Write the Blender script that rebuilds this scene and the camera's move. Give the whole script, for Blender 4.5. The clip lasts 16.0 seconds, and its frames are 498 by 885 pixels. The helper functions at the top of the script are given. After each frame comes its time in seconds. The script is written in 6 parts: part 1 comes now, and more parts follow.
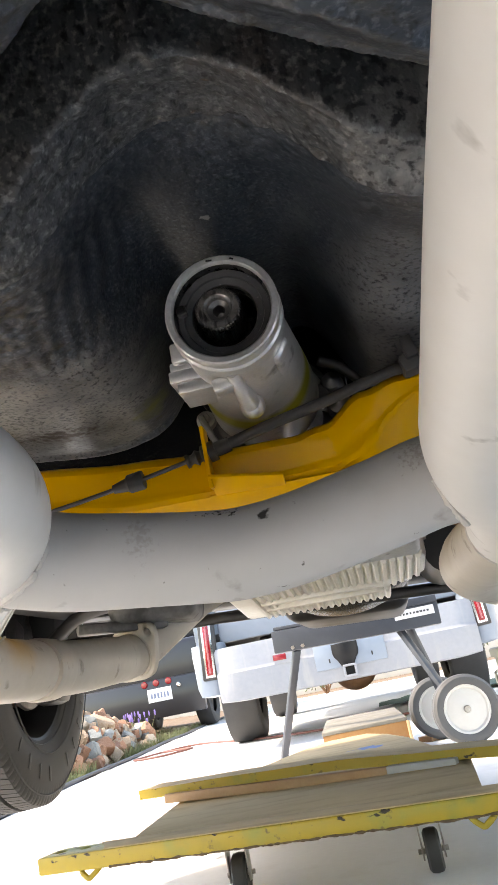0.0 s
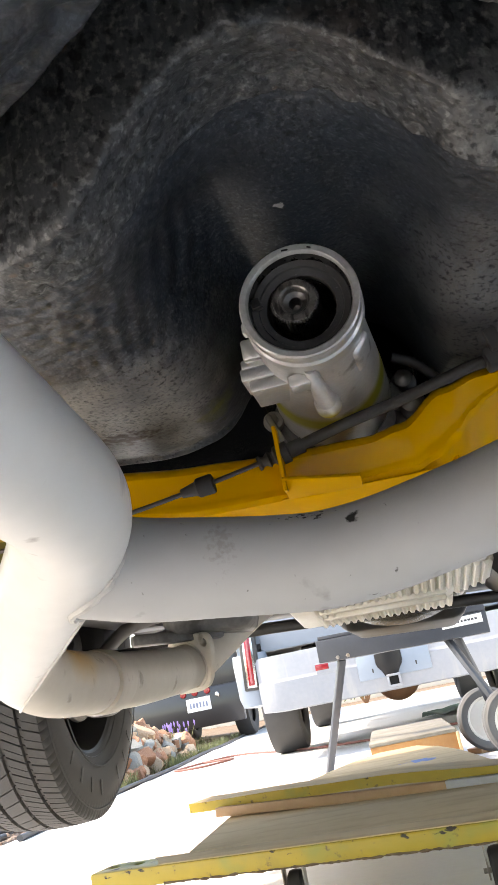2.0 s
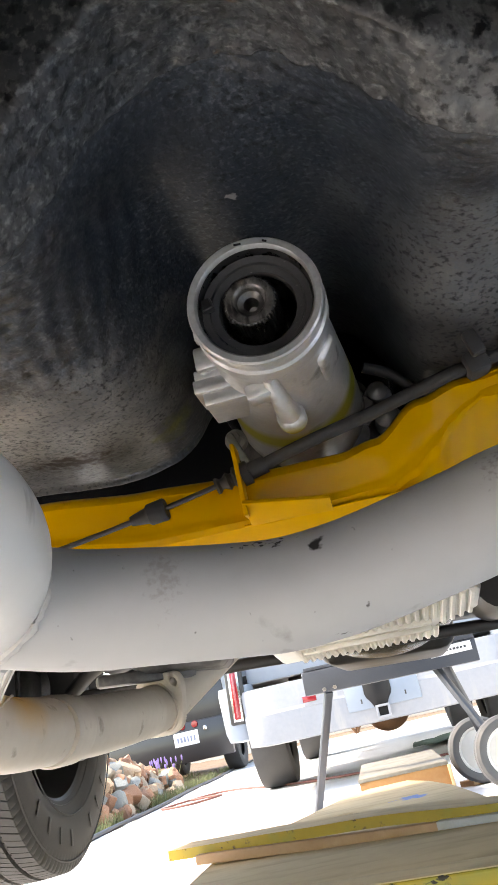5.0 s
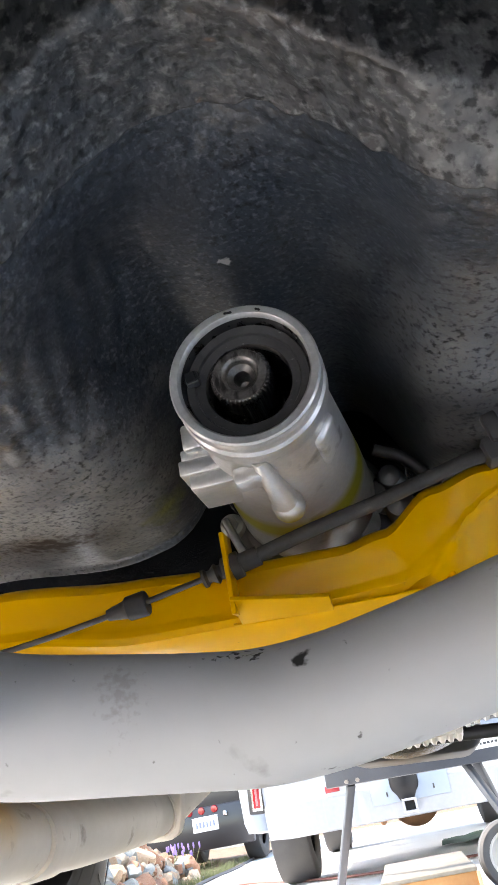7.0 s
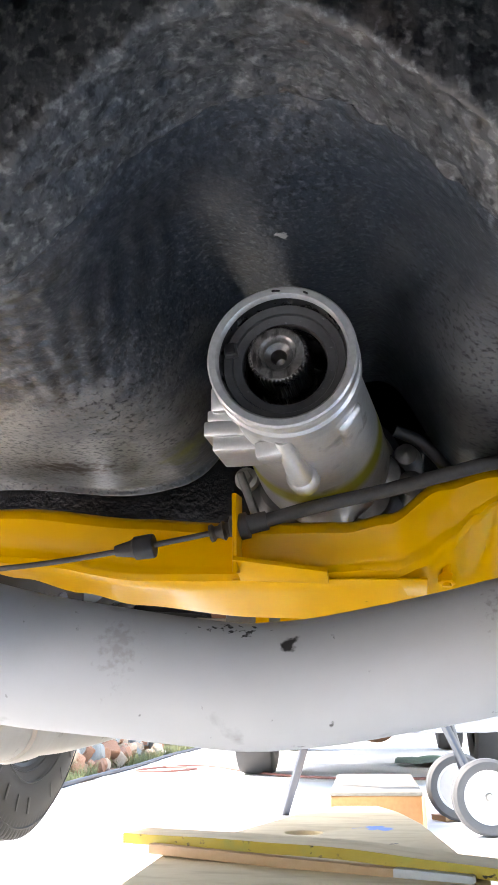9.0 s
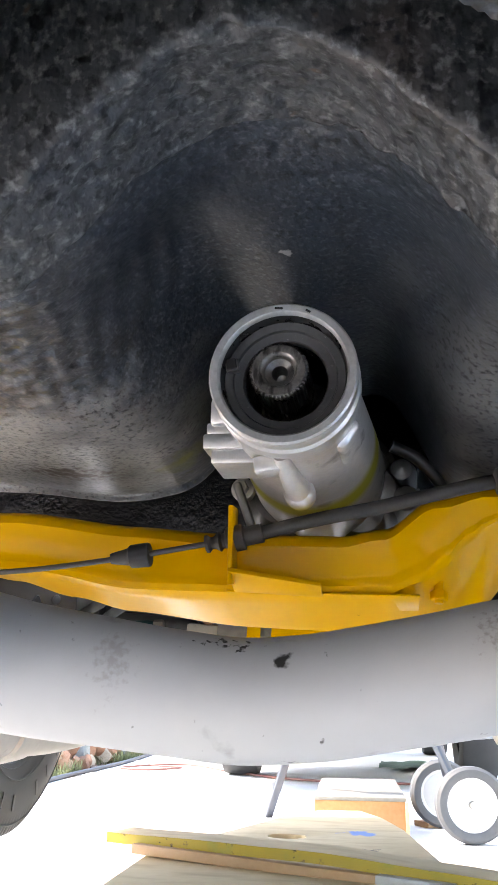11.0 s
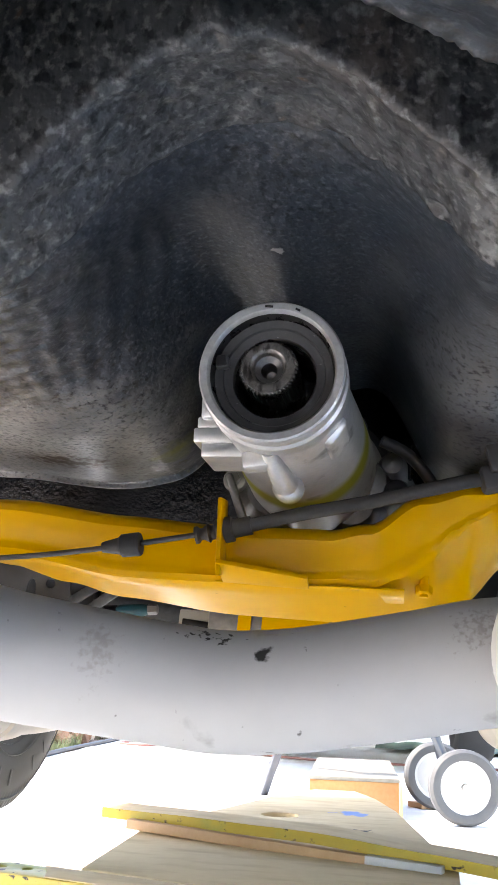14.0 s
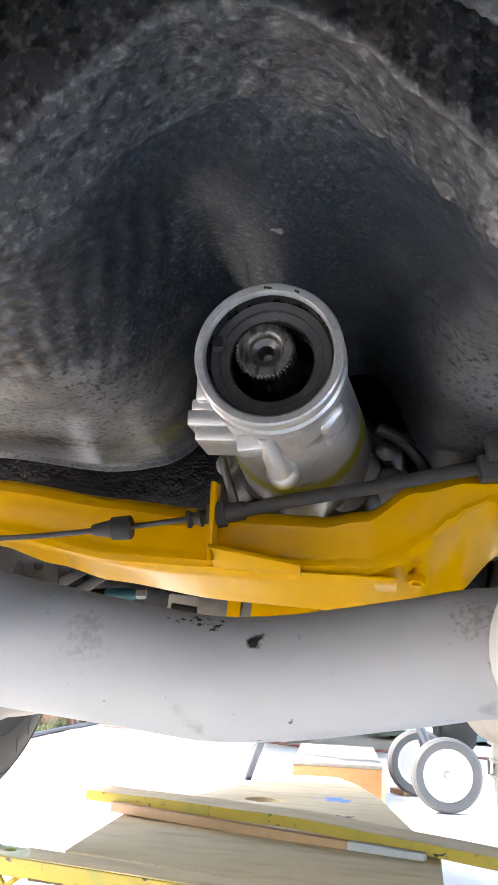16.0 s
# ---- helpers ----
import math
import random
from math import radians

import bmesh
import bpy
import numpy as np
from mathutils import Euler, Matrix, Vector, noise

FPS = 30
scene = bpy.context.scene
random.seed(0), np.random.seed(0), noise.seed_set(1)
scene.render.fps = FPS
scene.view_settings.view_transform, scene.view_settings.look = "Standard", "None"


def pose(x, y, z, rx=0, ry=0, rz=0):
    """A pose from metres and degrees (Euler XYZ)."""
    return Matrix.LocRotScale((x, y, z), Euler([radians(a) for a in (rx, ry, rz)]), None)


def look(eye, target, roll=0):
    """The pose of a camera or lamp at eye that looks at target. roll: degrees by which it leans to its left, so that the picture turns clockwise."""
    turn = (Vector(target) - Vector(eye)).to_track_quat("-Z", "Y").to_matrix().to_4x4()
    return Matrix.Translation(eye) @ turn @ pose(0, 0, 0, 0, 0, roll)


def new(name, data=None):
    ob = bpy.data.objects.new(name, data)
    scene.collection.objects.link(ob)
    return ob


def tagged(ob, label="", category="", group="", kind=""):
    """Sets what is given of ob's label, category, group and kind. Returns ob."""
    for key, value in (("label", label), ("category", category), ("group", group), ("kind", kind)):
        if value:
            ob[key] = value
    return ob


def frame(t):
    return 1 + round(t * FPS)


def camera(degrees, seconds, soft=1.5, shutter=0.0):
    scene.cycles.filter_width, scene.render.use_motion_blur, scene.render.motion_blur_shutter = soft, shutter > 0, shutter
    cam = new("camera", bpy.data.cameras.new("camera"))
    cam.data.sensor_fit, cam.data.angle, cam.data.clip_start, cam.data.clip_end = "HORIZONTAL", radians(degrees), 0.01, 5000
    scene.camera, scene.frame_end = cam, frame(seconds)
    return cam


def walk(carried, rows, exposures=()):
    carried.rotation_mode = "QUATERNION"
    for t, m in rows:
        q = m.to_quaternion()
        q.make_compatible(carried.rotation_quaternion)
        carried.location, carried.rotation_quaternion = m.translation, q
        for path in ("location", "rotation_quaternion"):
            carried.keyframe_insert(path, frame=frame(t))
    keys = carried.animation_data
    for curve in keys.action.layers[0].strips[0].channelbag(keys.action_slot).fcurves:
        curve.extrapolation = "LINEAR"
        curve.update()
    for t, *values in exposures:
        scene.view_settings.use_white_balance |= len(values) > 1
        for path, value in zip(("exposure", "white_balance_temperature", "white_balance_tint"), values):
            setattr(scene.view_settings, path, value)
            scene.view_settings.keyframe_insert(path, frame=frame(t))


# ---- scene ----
cam = camera(33.0, 16.0)
PATH = [
    (0, (0.0168, 0.0252, 0.3401), (-0.1926, 1.9360, 0.8924), -11.47),
    (0.5, (0.0119, 0.0342, 0.3512), (-0.0695, 1.9402, 0.9516), -13.08),
    (1, (0.0024, 0.0407, 0.3520), (-0.0657, 1.9427, 0.9666), -13.35),
    (1.5, (-0.0055, 0.0576, 0.3505), (-0.1615, 1.9619, 0.9413), -12.46),
    (2, (-0.0184, 0.0528, 0.3495), (-0.3000, 1.9438, 0.9366), -11.51),
    (2.5, (-0.0308, 0.0413, 0.3435), (-0.4135, 1.9149, 0.9295), -10.91),
    (3, (-0.0340, 0.0518, 0.3414), (-0.4881, 1.8954, 0.9700), -10.78),
    (3.5, (-0.0329, 0.0560, 0.3429), (-0.4762, 1.8987, 0.9819), -10.96),
    (4, (-0.0284, 0.0652, 0.3443), (-0.4080, 1.9230, 0.9803), -11.48),
    (4.5, (-0.0247, 0.1045, 0.3482), (-0.3024, 1.9832, 0.9756), -12.52),
    (4.7, (-0.0190, 0.1120, 0.3535), (-0.2577, 1.9945, 0.9853), -13.06),
    (6.8, (0.0206, 0.1733, 0.3747), (-0.1860, 1.9990, 1.1647), -12.42),
    (7, (0.0089, 0.1763, 0.3815), (-0.2515, 1.9834, 1.1980), -11.01),
    (7.5, (0.0081, 0.1867, 0.3934), (-0.3308, 2.0372, 1.0722), -6.81),
    (8, (0.0134, 0.1590, 0.4071), (-0.3354, 2.0294, 1.0235), -3.76),
    (8.5, (0.0178, 0.1593, 0.4114), (-0.3287, 2.0371, 1.0063), -2.02),
    (9, (0.0145, 0.1496, 0.4144), (-0.3282, 2.0251, 1.0186), -0.78),
    (9.2, (0.0158, 0.1543, 0.4136), (-0.3309, 2.0254, 1.0291), -0.44),
    (11.3, (0.0127, 0.1419, 0.4215), (-0.3196, 2.0213, 1.0196), 0.99),
    (11.5, (0.0162, 0.1460, 0.4204), (-0.3273, 2.0259, 1.0102), 1.22),
    (12, (0.0201, 0.1451, 0.4223), (-0.3273, 2.0304, 0.9922), 1.15),
    (12.5, (0.0203, 0.1471, 0.4222), (-0.3297, 2.0378, 0.9725), 1.25),
    (13, (0.0187, 0.1457, 0.4230), (-0.3285, 2.0387, 0.9669), 1.32),
    (13.5, (0.0230, 0.1378, 0.4288), (-0.3227, 2.0302, 0.9757), 1.65),
    (14, (0.0236, 0.1343, 0.4277), (-0.3175, 2.0246, 0.9848), 2.00),
    (14.5, (0.0208, 0.1358, 0.4280), (-0.3147, 2.0276, 0.9833), 2.30),
    (15, (0.0205, 0.1390, 0.4279), (-0.3093, 2.0338, 0.9764), 2.61),
    (15.5, (0.0199, 0.1414, 0.4281), (-0.3015, 2.0411, 0.9644), 2.73),
    (16, (0.0192, 0.1418, 0.4284), (-0.2976, 2.0450, 0.9551), 2.92),
]
walk(cam, [(t, look(eye, target, roll)) for t, eye, target, roll in PATH],
     [(0.0, 2.68, 8500, 13), (4.7, 2.88, 8500, 13), (7.0, 3.22, 7850, 13), (7.5, 3.55, 7750, 13), (8.0, 3.50, 7650, 14), (11.5, 3.50, 7650, 14), (16.0, 3.52, 7650, 14)])

# ---------------------------------------------------------------- light
world = bpy.data.worlds.new("sky")
scene.world = world
world.use_nodes = True
wn = world.node_tree.nodes
sky = wn.new("ShaderNodeTexSky")
sky.sky_type, sky.sun_disc = "NISHITA", False
sky.sun_elevation, sky.sun_rotation = radians(48), radians(-97)
world.node_tree.links.new(sky.outputs[0], wn["Background"].inputs[0])
wn["Background"].inputs[1].default_value = 0.15
sun = new("sun", bpy.data.lights.new("sun", "SUN"))
sun.data.energy, sun.data.angle, sun.data.color = 1.3, radians(3.0), (1.0, 0.965, 0.915)
SUN_FROM = Vector((-math.cos(radians(48)) * 0.99, -math.cos(radians(48)) * 0.12, math.sin(radians(48))))
sun.matrix_world = look(SUN_FROM * 20, (0, 0, 0))

# The raised car leans four degrees against the level drive.
CAR = Matrix.Translation((-0.8, 0, 0)) @ Matrix.Rotation(radians(4), 4, "Y") @ Matrix.Translation((0.8, 0, 0))


# ---------------------------------------------------------------- materials
def material(name, base, rough=0.5, metal=0.0, second=None, scale=8.0, fine=120.0, amount=0.5, bump=0.15, rough_var=0.1,
             coat=0.0, coords="Object", contrast=0.0, per_object=0.0, distance=0.002, spec=0.5):
    """Principled surface with variation of colour, gloss and relief at two scales (per metre)."""
    m = bpy.data.materials.new(name)
    m.use_nodes = True
    nt = m.node_tree
    b = nt.nodes["Principled BSDF"]
    n, link = nt.nodes.new, nt.links.new
    tc = n("ShaderNodeTexCoord")
    big, small = n("ShaderNodeTexNoise"), n("ShaderNodeTexNoise")
    for node, s, d in ((big, scale, 4), (small, fine, 5)):
        node.inputs["Scale"].default_value, node.inputs["Detail"].default_value = s, d
        link(tc.outputs[coords], node.inputs["Vector"])
    both = n("ShaderNodeMix")
    both.data_type = "FLOAT"
    both.inputs[0].default_value = 0.35
    link(big.outputs[0], both.inputs[2])
    link(small.outputs[0], both.inputs[3])
    ramp = n("ShaderNodeValToRGB")
    ramp.color_ramp.elements[0].position = 0.32 + contrast
    ramp.color_ramp.elements[1].position = 0.68 - contrast
    link(both.outputs[0], ramp.inputs[0])
    mix = n("ShaderNodeMix")
    mix.data_type = "RGBA"
    second = second or tuple(c * 0.72 for c in base)
    mix.inputs[6].default_value = (*base, 1)
    mix.inputs[7].default_value = (*second, 1)
    scaled = n("ShaderNodeMath")
    scaled.operation = "MULTIPLY"
    scaled.inputs[1].default_value = amount
    link(ramp.outputs[0], scaled.inputs[0])
    link(scaled.outputs[0], mix.inputs[0])
    out = mix.outputs[2]
    if per_object:
        info, hsv = n("ShaderNodeObjectInfo"), n("ShaderNodeHueSaturation")
        rng = n("ShaderNodeMapRange")
        rng.inputs[3].default_value, rng.inputs[4].default_value = 1 - per_object, 1 + per_object
        link(info.outputs["Random"], rng.inputs[0])
        link(rng.outputs[0], hsv.inputs["Value"])
        link(out, hsv.inputs["Color"])
        out = hsv.outputs[0]
    link(out, b.inputs["Base Color"])
    rr = n("ShaderNodeMapRange")
    rr.inputs[3].default_value, rr.inputs[4].default_value = max(0.03, rough - rough_var), min(1, rough + rough_var)
    link(both.outputs[0], rr.inputs[0])
    link(rr.outputs[0], b.inputs["Roughness"])
    b.inputs["Metallic"].default_value = metal
    b.inputs["Coat Weight"].default_value = coat
    b.inputs["Coat Roughness"].default_value = 0.12
    b.inputs["Specular IOR Level"].default_value = spec
    if bump:
        bn = n("ShaderNodeBump")
        bn.inputs["Strength"].default_value, bn.inputs["Distance"].default_value = bump, distance
        link(both.outputs[0], bn.inputs["Height"])
        link(bn.outputs[0], b.inputs["Normal"])
    m["shader_mix"] = mix.name
    return m


def overlay(m, colour, mask, rough=None):
    """Lays a second colour over a material where the mask socket is 1; mask(nodes, link, texcoord) returns the socket."""
    nt = m.node_tree
    b = nt.nodes["Principled BSDF"]
    n, link = nt.nodes.new, nt.links.new
    tc = n("ShaderNodeTexCoord")
    old = b.inputs["Base Color"].links[0].from_socket
    mix = n("ShaderNodeMix")
    mix.data_type = "RGBA"
    mix.inputs[7].default_value = (*colour, 1)
    link(old, mix.inputs[6])
    socket = mask(n, link, tc)
    link(socket, mix.inputs[0])
    link(mix.outputs[2], b.inputs["Base Color"])
    if rough is not None:
        old = b.inputs["Roughness"].links[0].from_socket
        f = n("ShaderNodeMix")
        f.data_type = "FLOAT"
        f.inputs[3].default_value = rough
        link(old, f.inputs[2])
        link(socket, f.inputs[0])
        link(f.outputs[0], b.inputs["Roughness"])
    return m


def noise_mask(scale, low, high, stretch=(1, 1, 1), offset=(0, 0, 0), detail=6, coords="Object"):
    def mask(n, link, tc):
        mp, t, r = n("ShaderNodeMapping"), n("ShaderNodeTexNoise"), n("ShaderNodeMapRange")
        mp.inputs["Scale"].default_value, mp.inputs["Location"].default_value = stretch, offset
        t.inputs["Scale"].default_value, t.inputs["Detail"].default_value = scale, detail
        r.inputs[1].default_value, r.inputs[2].default_value = low, high
        link(tc.outputs[coords], mp.inputs[0])
        link(mp.outputs[0], t.inputs["Vector"])
        link(t.outputs[0], r.inputs[0])
        return r.outputs[0]
    return mask


def spot_mask(centre, radius, soft=0.5, ragged=0.6, scale=90.0, stretch=(1, 1, 1)):
    """A ragged patch round a place in the object's own coordinates."""
    def mask(n, link, tc):
        mp = n("ShaderNodeMapping")
        mp.vector_type = "POINT"
        mp.inputs["Location"].default_value = [-c * s for c, s in zip(centre, stretch)]
        mp.inputs["Scale"].default_value = stretch
        link(tc.outputs["Object"], mp.inputs[0])
        ln = n("ShaderNodeVectorMath")
        ln.operation = "LENGTH"
        link(mp.outputs[0], ln.inputs[0])
        t = n("ShaderNodeTexNoise")
        t.inputs["Scale"].default_value, t.inputs["Detail"].default_value = scale, 5
        link(tc.outputs["Object"], t.inputs["Vector"])
        off = n("ShaderNodeMath")
        off.operation = "MULTIPLY_ADD"
        off.inputs[1].default_value, off.inputs[2].default_value = radius * ragged * 4, -radius * ragged * 2
        link(t.outputs[0], off.inputs[0])
        add = n("ShaderNodeMath")
        link(ln.outputs["Value"], add.inputs[0])
        link(off.outputs[0], add.inputs[1])
        r = n("ShaderNodeMapRange")
        r.inputs[1].default_value, r.inputs[2].default_value = radius, radius * (1 - soft)
        link(add.outputs[0], r.inputs[0])
        return r.outputs[0]
    return mask


def undercoat(name, base, second, rough, coat, layers, rough_var=0.12):
    """Sprayed rubber coating: layers are (noise scale, detail, strength, distance) of relief."""
    m = material(name, base, rough, second=second, scale=11, fine=210, amount=0.8, bump=0.0, rough_var=rough_var)
    nt = m.node_tree
    n, link = nt.nodes.new, nt.links.new
    tc, b, grain = n("ShaderNodeTexCoord"), nt.nodes["Principled BSDF"], n("ShaderNodeMapping")
    grain.inputs["Scale"].default_value = (1, 0.85, 0.9)
    link(tc.outputs["Object"], grain.inputs[0])
    last = None
    for scale, detail, strength, distance in layers:
        t, bn = n("ShaderNodeTexNoise"), n("ShaderNodeBump")
        t.inputs["Scale"].default_value, t.inputs["Detail"].default_value = scale, detail
        bn.inputs["Strength"].default_value, bn.inputs["Distance"].default_value = strength, distance
        link(grain.outputs[0], t.inputs["Vector"])
        link(t.outputs[0], bn.inputs["Height"])
        if last:
            link(last, bn.inputs["Normal"])
        last = bn.outputs[0]
    link(last, b.inputs["Normal"])
    b.inputs["Coat Weight"].default_value, b.inputs["Coat Roughness"].default_value = coat, 0.24
    b.inputs["Specular IOR Level"].default_value = 0.5
    link(last, b.inputs["Coat Normal"])
    return m


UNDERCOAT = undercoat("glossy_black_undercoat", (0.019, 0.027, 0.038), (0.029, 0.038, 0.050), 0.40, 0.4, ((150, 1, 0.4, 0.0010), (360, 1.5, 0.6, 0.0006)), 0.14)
# Dusty grey on the left toe board, paled further for light it lacks.
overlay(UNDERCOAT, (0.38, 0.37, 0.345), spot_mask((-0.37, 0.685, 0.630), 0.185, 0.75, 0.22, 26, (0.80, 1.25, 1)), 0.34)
# Right tunnel side: brightness painted in where little ground light reaches.
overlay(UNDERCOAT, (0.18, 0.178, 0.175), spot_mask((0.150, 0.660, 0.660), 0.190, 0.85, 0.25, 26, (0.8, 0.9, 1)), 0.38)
# Pale specks stand for glints on the pebbled relief, dark ones for shaded pits.
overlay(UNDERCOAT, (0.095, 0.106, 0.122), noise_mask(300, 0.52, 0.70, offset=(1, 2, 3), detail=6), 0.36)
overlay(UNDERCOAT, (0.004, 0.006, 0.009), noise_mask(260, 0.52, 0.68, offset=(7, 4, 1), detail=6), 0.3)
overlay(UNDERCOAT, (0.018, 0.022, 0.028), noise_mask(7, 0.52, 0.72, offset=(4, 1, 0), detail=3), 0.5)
overlay(UNDERCOAT, (0.055, 0.030, 0.016), spot_mask((-0.270, 0.728, 0.630), 0.022, 0.8, 0.7, 140, (0.5, 1, 1)), 0.5)
overlay(UNDERCOAT, (0.16, 0.165, 0.02), spot_mask((-0.184, 0.742, 0.645), 0.024, 0.9, 0.35, 70), 0.6)
overlay(UNDERCOAT, (0.09, 0.095, 0.014), spot_mask((-0.165, 0.800, 0.605), 0.040, 0.8, 0.9, 90), 0.8)
overlay(UNDERCOAT, (0.30, 0.29, 0.28), spot_mask((-0.0895, 0.5665, 0.7235), 0.0042, 0.4, 0.8, 220), 0.6)
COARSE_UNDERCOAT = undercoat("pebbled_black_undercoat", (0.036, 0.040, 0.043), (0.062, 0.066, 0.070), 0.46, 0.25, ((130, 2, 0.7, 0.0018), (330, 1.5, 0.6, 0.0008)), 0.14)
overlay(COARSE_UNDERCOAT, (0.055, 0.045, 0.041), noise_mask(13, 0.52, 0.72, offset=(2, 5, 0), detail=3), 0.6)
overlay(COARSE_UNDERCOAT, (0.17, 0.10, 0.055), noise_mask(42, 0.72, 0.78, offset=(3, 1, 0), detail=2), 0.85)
# Right end of the band, pale with dust and with light added as colour.
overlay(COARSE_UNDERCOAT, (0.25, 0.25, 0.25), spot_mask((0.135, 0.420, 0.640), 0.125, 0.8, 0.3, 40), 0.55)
# Glint-pale and pit-dark grain coloured in, as the relief alone renders smooth.
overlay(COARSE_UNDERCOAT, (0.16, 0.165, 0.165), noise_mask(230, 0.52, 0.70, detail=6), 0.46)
overlay(COARSE_UNDERCOAT, (0.008, 0.009, 0.011), noise_mask(170, 0.52, 0.64, offset=(5, 2, 3), detail=6), 0.5)
# Near-black with shade in the colour, for the cavity ahead and the bellhousing.
CAVITY_BLACK = material("glossy_cavity_shade_black", (0.003, 0.004, 0.006), 0.20, second=(0.006, 0.007, 0.009), scale=55, fine=230, amount=0.7, bump=0.6, distance=0.004)
overlay(CAVITY_BLACK, (0.10, 0.105, 0.012), spot_mask((-0.154, 0.825, 0.629), 0.030, 0.8, 1.2, 120), 0.7)
BLACK_PAINT = material("black_frame_paint", (0.022, 0.022, 0.023), 0.42, second=(0.05, 0.048, 0.045), scale=10, fine=140, amount=0.6, bump=0.15)
PIPE = material("grey_exhaust_paint", (0.63, 0.617, 0.588), 0.45, second=(0.56, 0.548, 0.520), scale=7, fine=60, amount=0.7, bump=0.03, rough_var=0.08)
overlay(PIPE, (0.20, 0.18, 0.165), noise_mask(38, 0.66, 0.80, (1, 1, 0.45)), 0.6)
# PIPE's grey held darker, since ground light overbrightens the crossover.
CROSS_PIPE = material("grey_exhaust_paint_dimmed", (0.43, 0.427, 0.418), 0.55, second=(0.375, 0.372, 0.362), scale=7, fine=60, amount=0.7, bump=0.03, rough_var=0.08)
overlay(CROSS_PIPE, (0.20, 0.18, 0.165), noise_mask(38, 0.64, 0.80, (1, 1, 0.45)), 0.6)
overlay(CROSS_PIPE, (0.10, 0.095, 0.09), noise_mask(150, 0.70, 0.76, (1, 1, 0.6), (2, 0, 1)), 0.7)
overlay(CROSS_PIPE, (0.30, 0.285, 0.27), spot_mask((0.026, 0.535, 0.519), 0.011, 0.9, 1.2, 420), 0.6)
overlay(CROSS_PIPE, (0.34, 0.325, 0.31), spot_mask((-0.150, 0.530, 0.490), 0.009, 0.9, 1.1, 330, (1, 1, 0.6)), 0.6)
overlay(CROSS_PIPE, (0.012, 0.011, 0.010), spot_mask((-0.0735, 0.545, 0.4965), 0.0058, 0.3, 0.55, 150, (1, 1, 1)), 0.7)
overlay(CROSS_PIPE, (0.012, 0.011, 0.010), spot_mask((-0.056, 0.545, 0.5025), 0.0035, 0.3, 1.0, 260, (1, 1, 1)), 0.7)
overlay(CROSS_PIPE, (0.03, 0.028, 0.026), spot_mask((-0.100, 0.55, 0.506), 0.0065, 0.3, 0.95, 300, (0.5, 1, 1)), 0.7)
TAN_PIPE = material("heat_tanned_pipe_paint", (0.47, 0.43, 0.365), 0.5, second=(0.39, 0.35, 0.29), scale=9, fine=70, amount=0.8, bump=0.04)
overlay(TAN_PIPE, (0.52, 0.34, 0.12), spot_mask((-0.372, 0.82, 0.460), 0.045, 0.9, 0.2, 30), 0.55)
overlay(TAN_PIPE, (0.17, 0.14, 0.11), noise_mask(45, 0.63, 0.78), 0.6)
WELD = material("rough_weld_bead", (0.55, 0.53, 0.50), 0.5, scale=120, fine=300, amount=0.6, bump=0.4)
YELLOW = material("yellow_enamel", (0.61, 0.305, 0.0012), 0.32, second=(0.56, 0.278, 0.0012), scale=9, fine=80, amount=0.5, bump=0.02, coat=0.12, rough_var=0.06, spec=0.02)
overlay(YELLOW, (0.10, 0.06, 0.02), noise_mask(120, 0.74, 0.80), 0.6)
YELLOW_WORN = material("worn_yellow_paint", (0.38, 0.265, 0.016), 0.5, second=(0.30, 0.23, 0.025), scale=7, fine=60, amount=0.8, bump=0.2)
overlay(YELLOW_WORN, (0.22, 0.24, 0.05), noise_mask(9, 0.54, 0.66, (1, 1, 1), (1, 2, 0)), 0.6)
overlay(YELLOW_WORN, (0.10, 0.07, 0.035), noise_mask(42, 0.63, 0.70), 0.7)
overlay(YELLOW_WORN, (0.075, 0.085, 0.040), noise_mask(6, 0.60, 0.74, (1, 1, 1), (5, 2, 0)), 0.6)
overlay(YELLOW_WORN, (0.022, 0.018, 0.013), noise_mask(30, 0.64, 0.68, (1, 1, 2), (3, 3, 0)), 0.7)
DARK_SPLINTER = material("dark_splintered_wood", (0.055, 0.038, 0.022), 0.8, second=(0.16, 0.11, 0.06), scale=60, fine=200, amount=0.8, bump=0.4)
ALU = material("cast_aluminium", (0.74, 0.735, 0.72), 0.36, 0.72, (0.55, 0.545, 0.53), 26, 300, 0.8, 0.10, 0.10)
overlay(ALU, (0.22, 0.205, 0.185), noise_mask(48, 0.60, 0.80), 0.55)


def band_mask(centre, half, soft, top):
    """A soft ring of overspray at one distance along the car, fading out above a height."""
    def mask(n, link, tc):
        sep, off, dist, fall, high, both = (n("ShaderNodeSeparateXYZ"), n("ShaderNodeMath"), n("ShaderNodeMath"), n("ShaderNodeMapRange"), n("ShaderNodeMapRange"),
                                            n("ShaderNodeMath"))
        link(tc.outputs["Object"], sep.inputs[0])
        off.operation, dist.operation, both.operation = "SUBTRACT", "ABSOLUTE", "MULTIPLY"
        off.inputs[1].default_value = centre
        link(sep.outputs[1], off.inputs[0])
        link(off.outputs[0], dist.inputs[0])
        fall.inputs[1].default_value, fall.inputs[2].default_value = half + soft, half
        link(dist.outputs[0], fall.inputs[0])
        high.inputs[1].default_value, high.inputs[2].default_value = top, top - 0.02
        link(sep.outputs[2], high.inputs[0])
        link(fall.outputs[0], both.inputs[0])
        link(high.outputs[0], both.inputs[1])
        return both.outputs[0]
    return mask


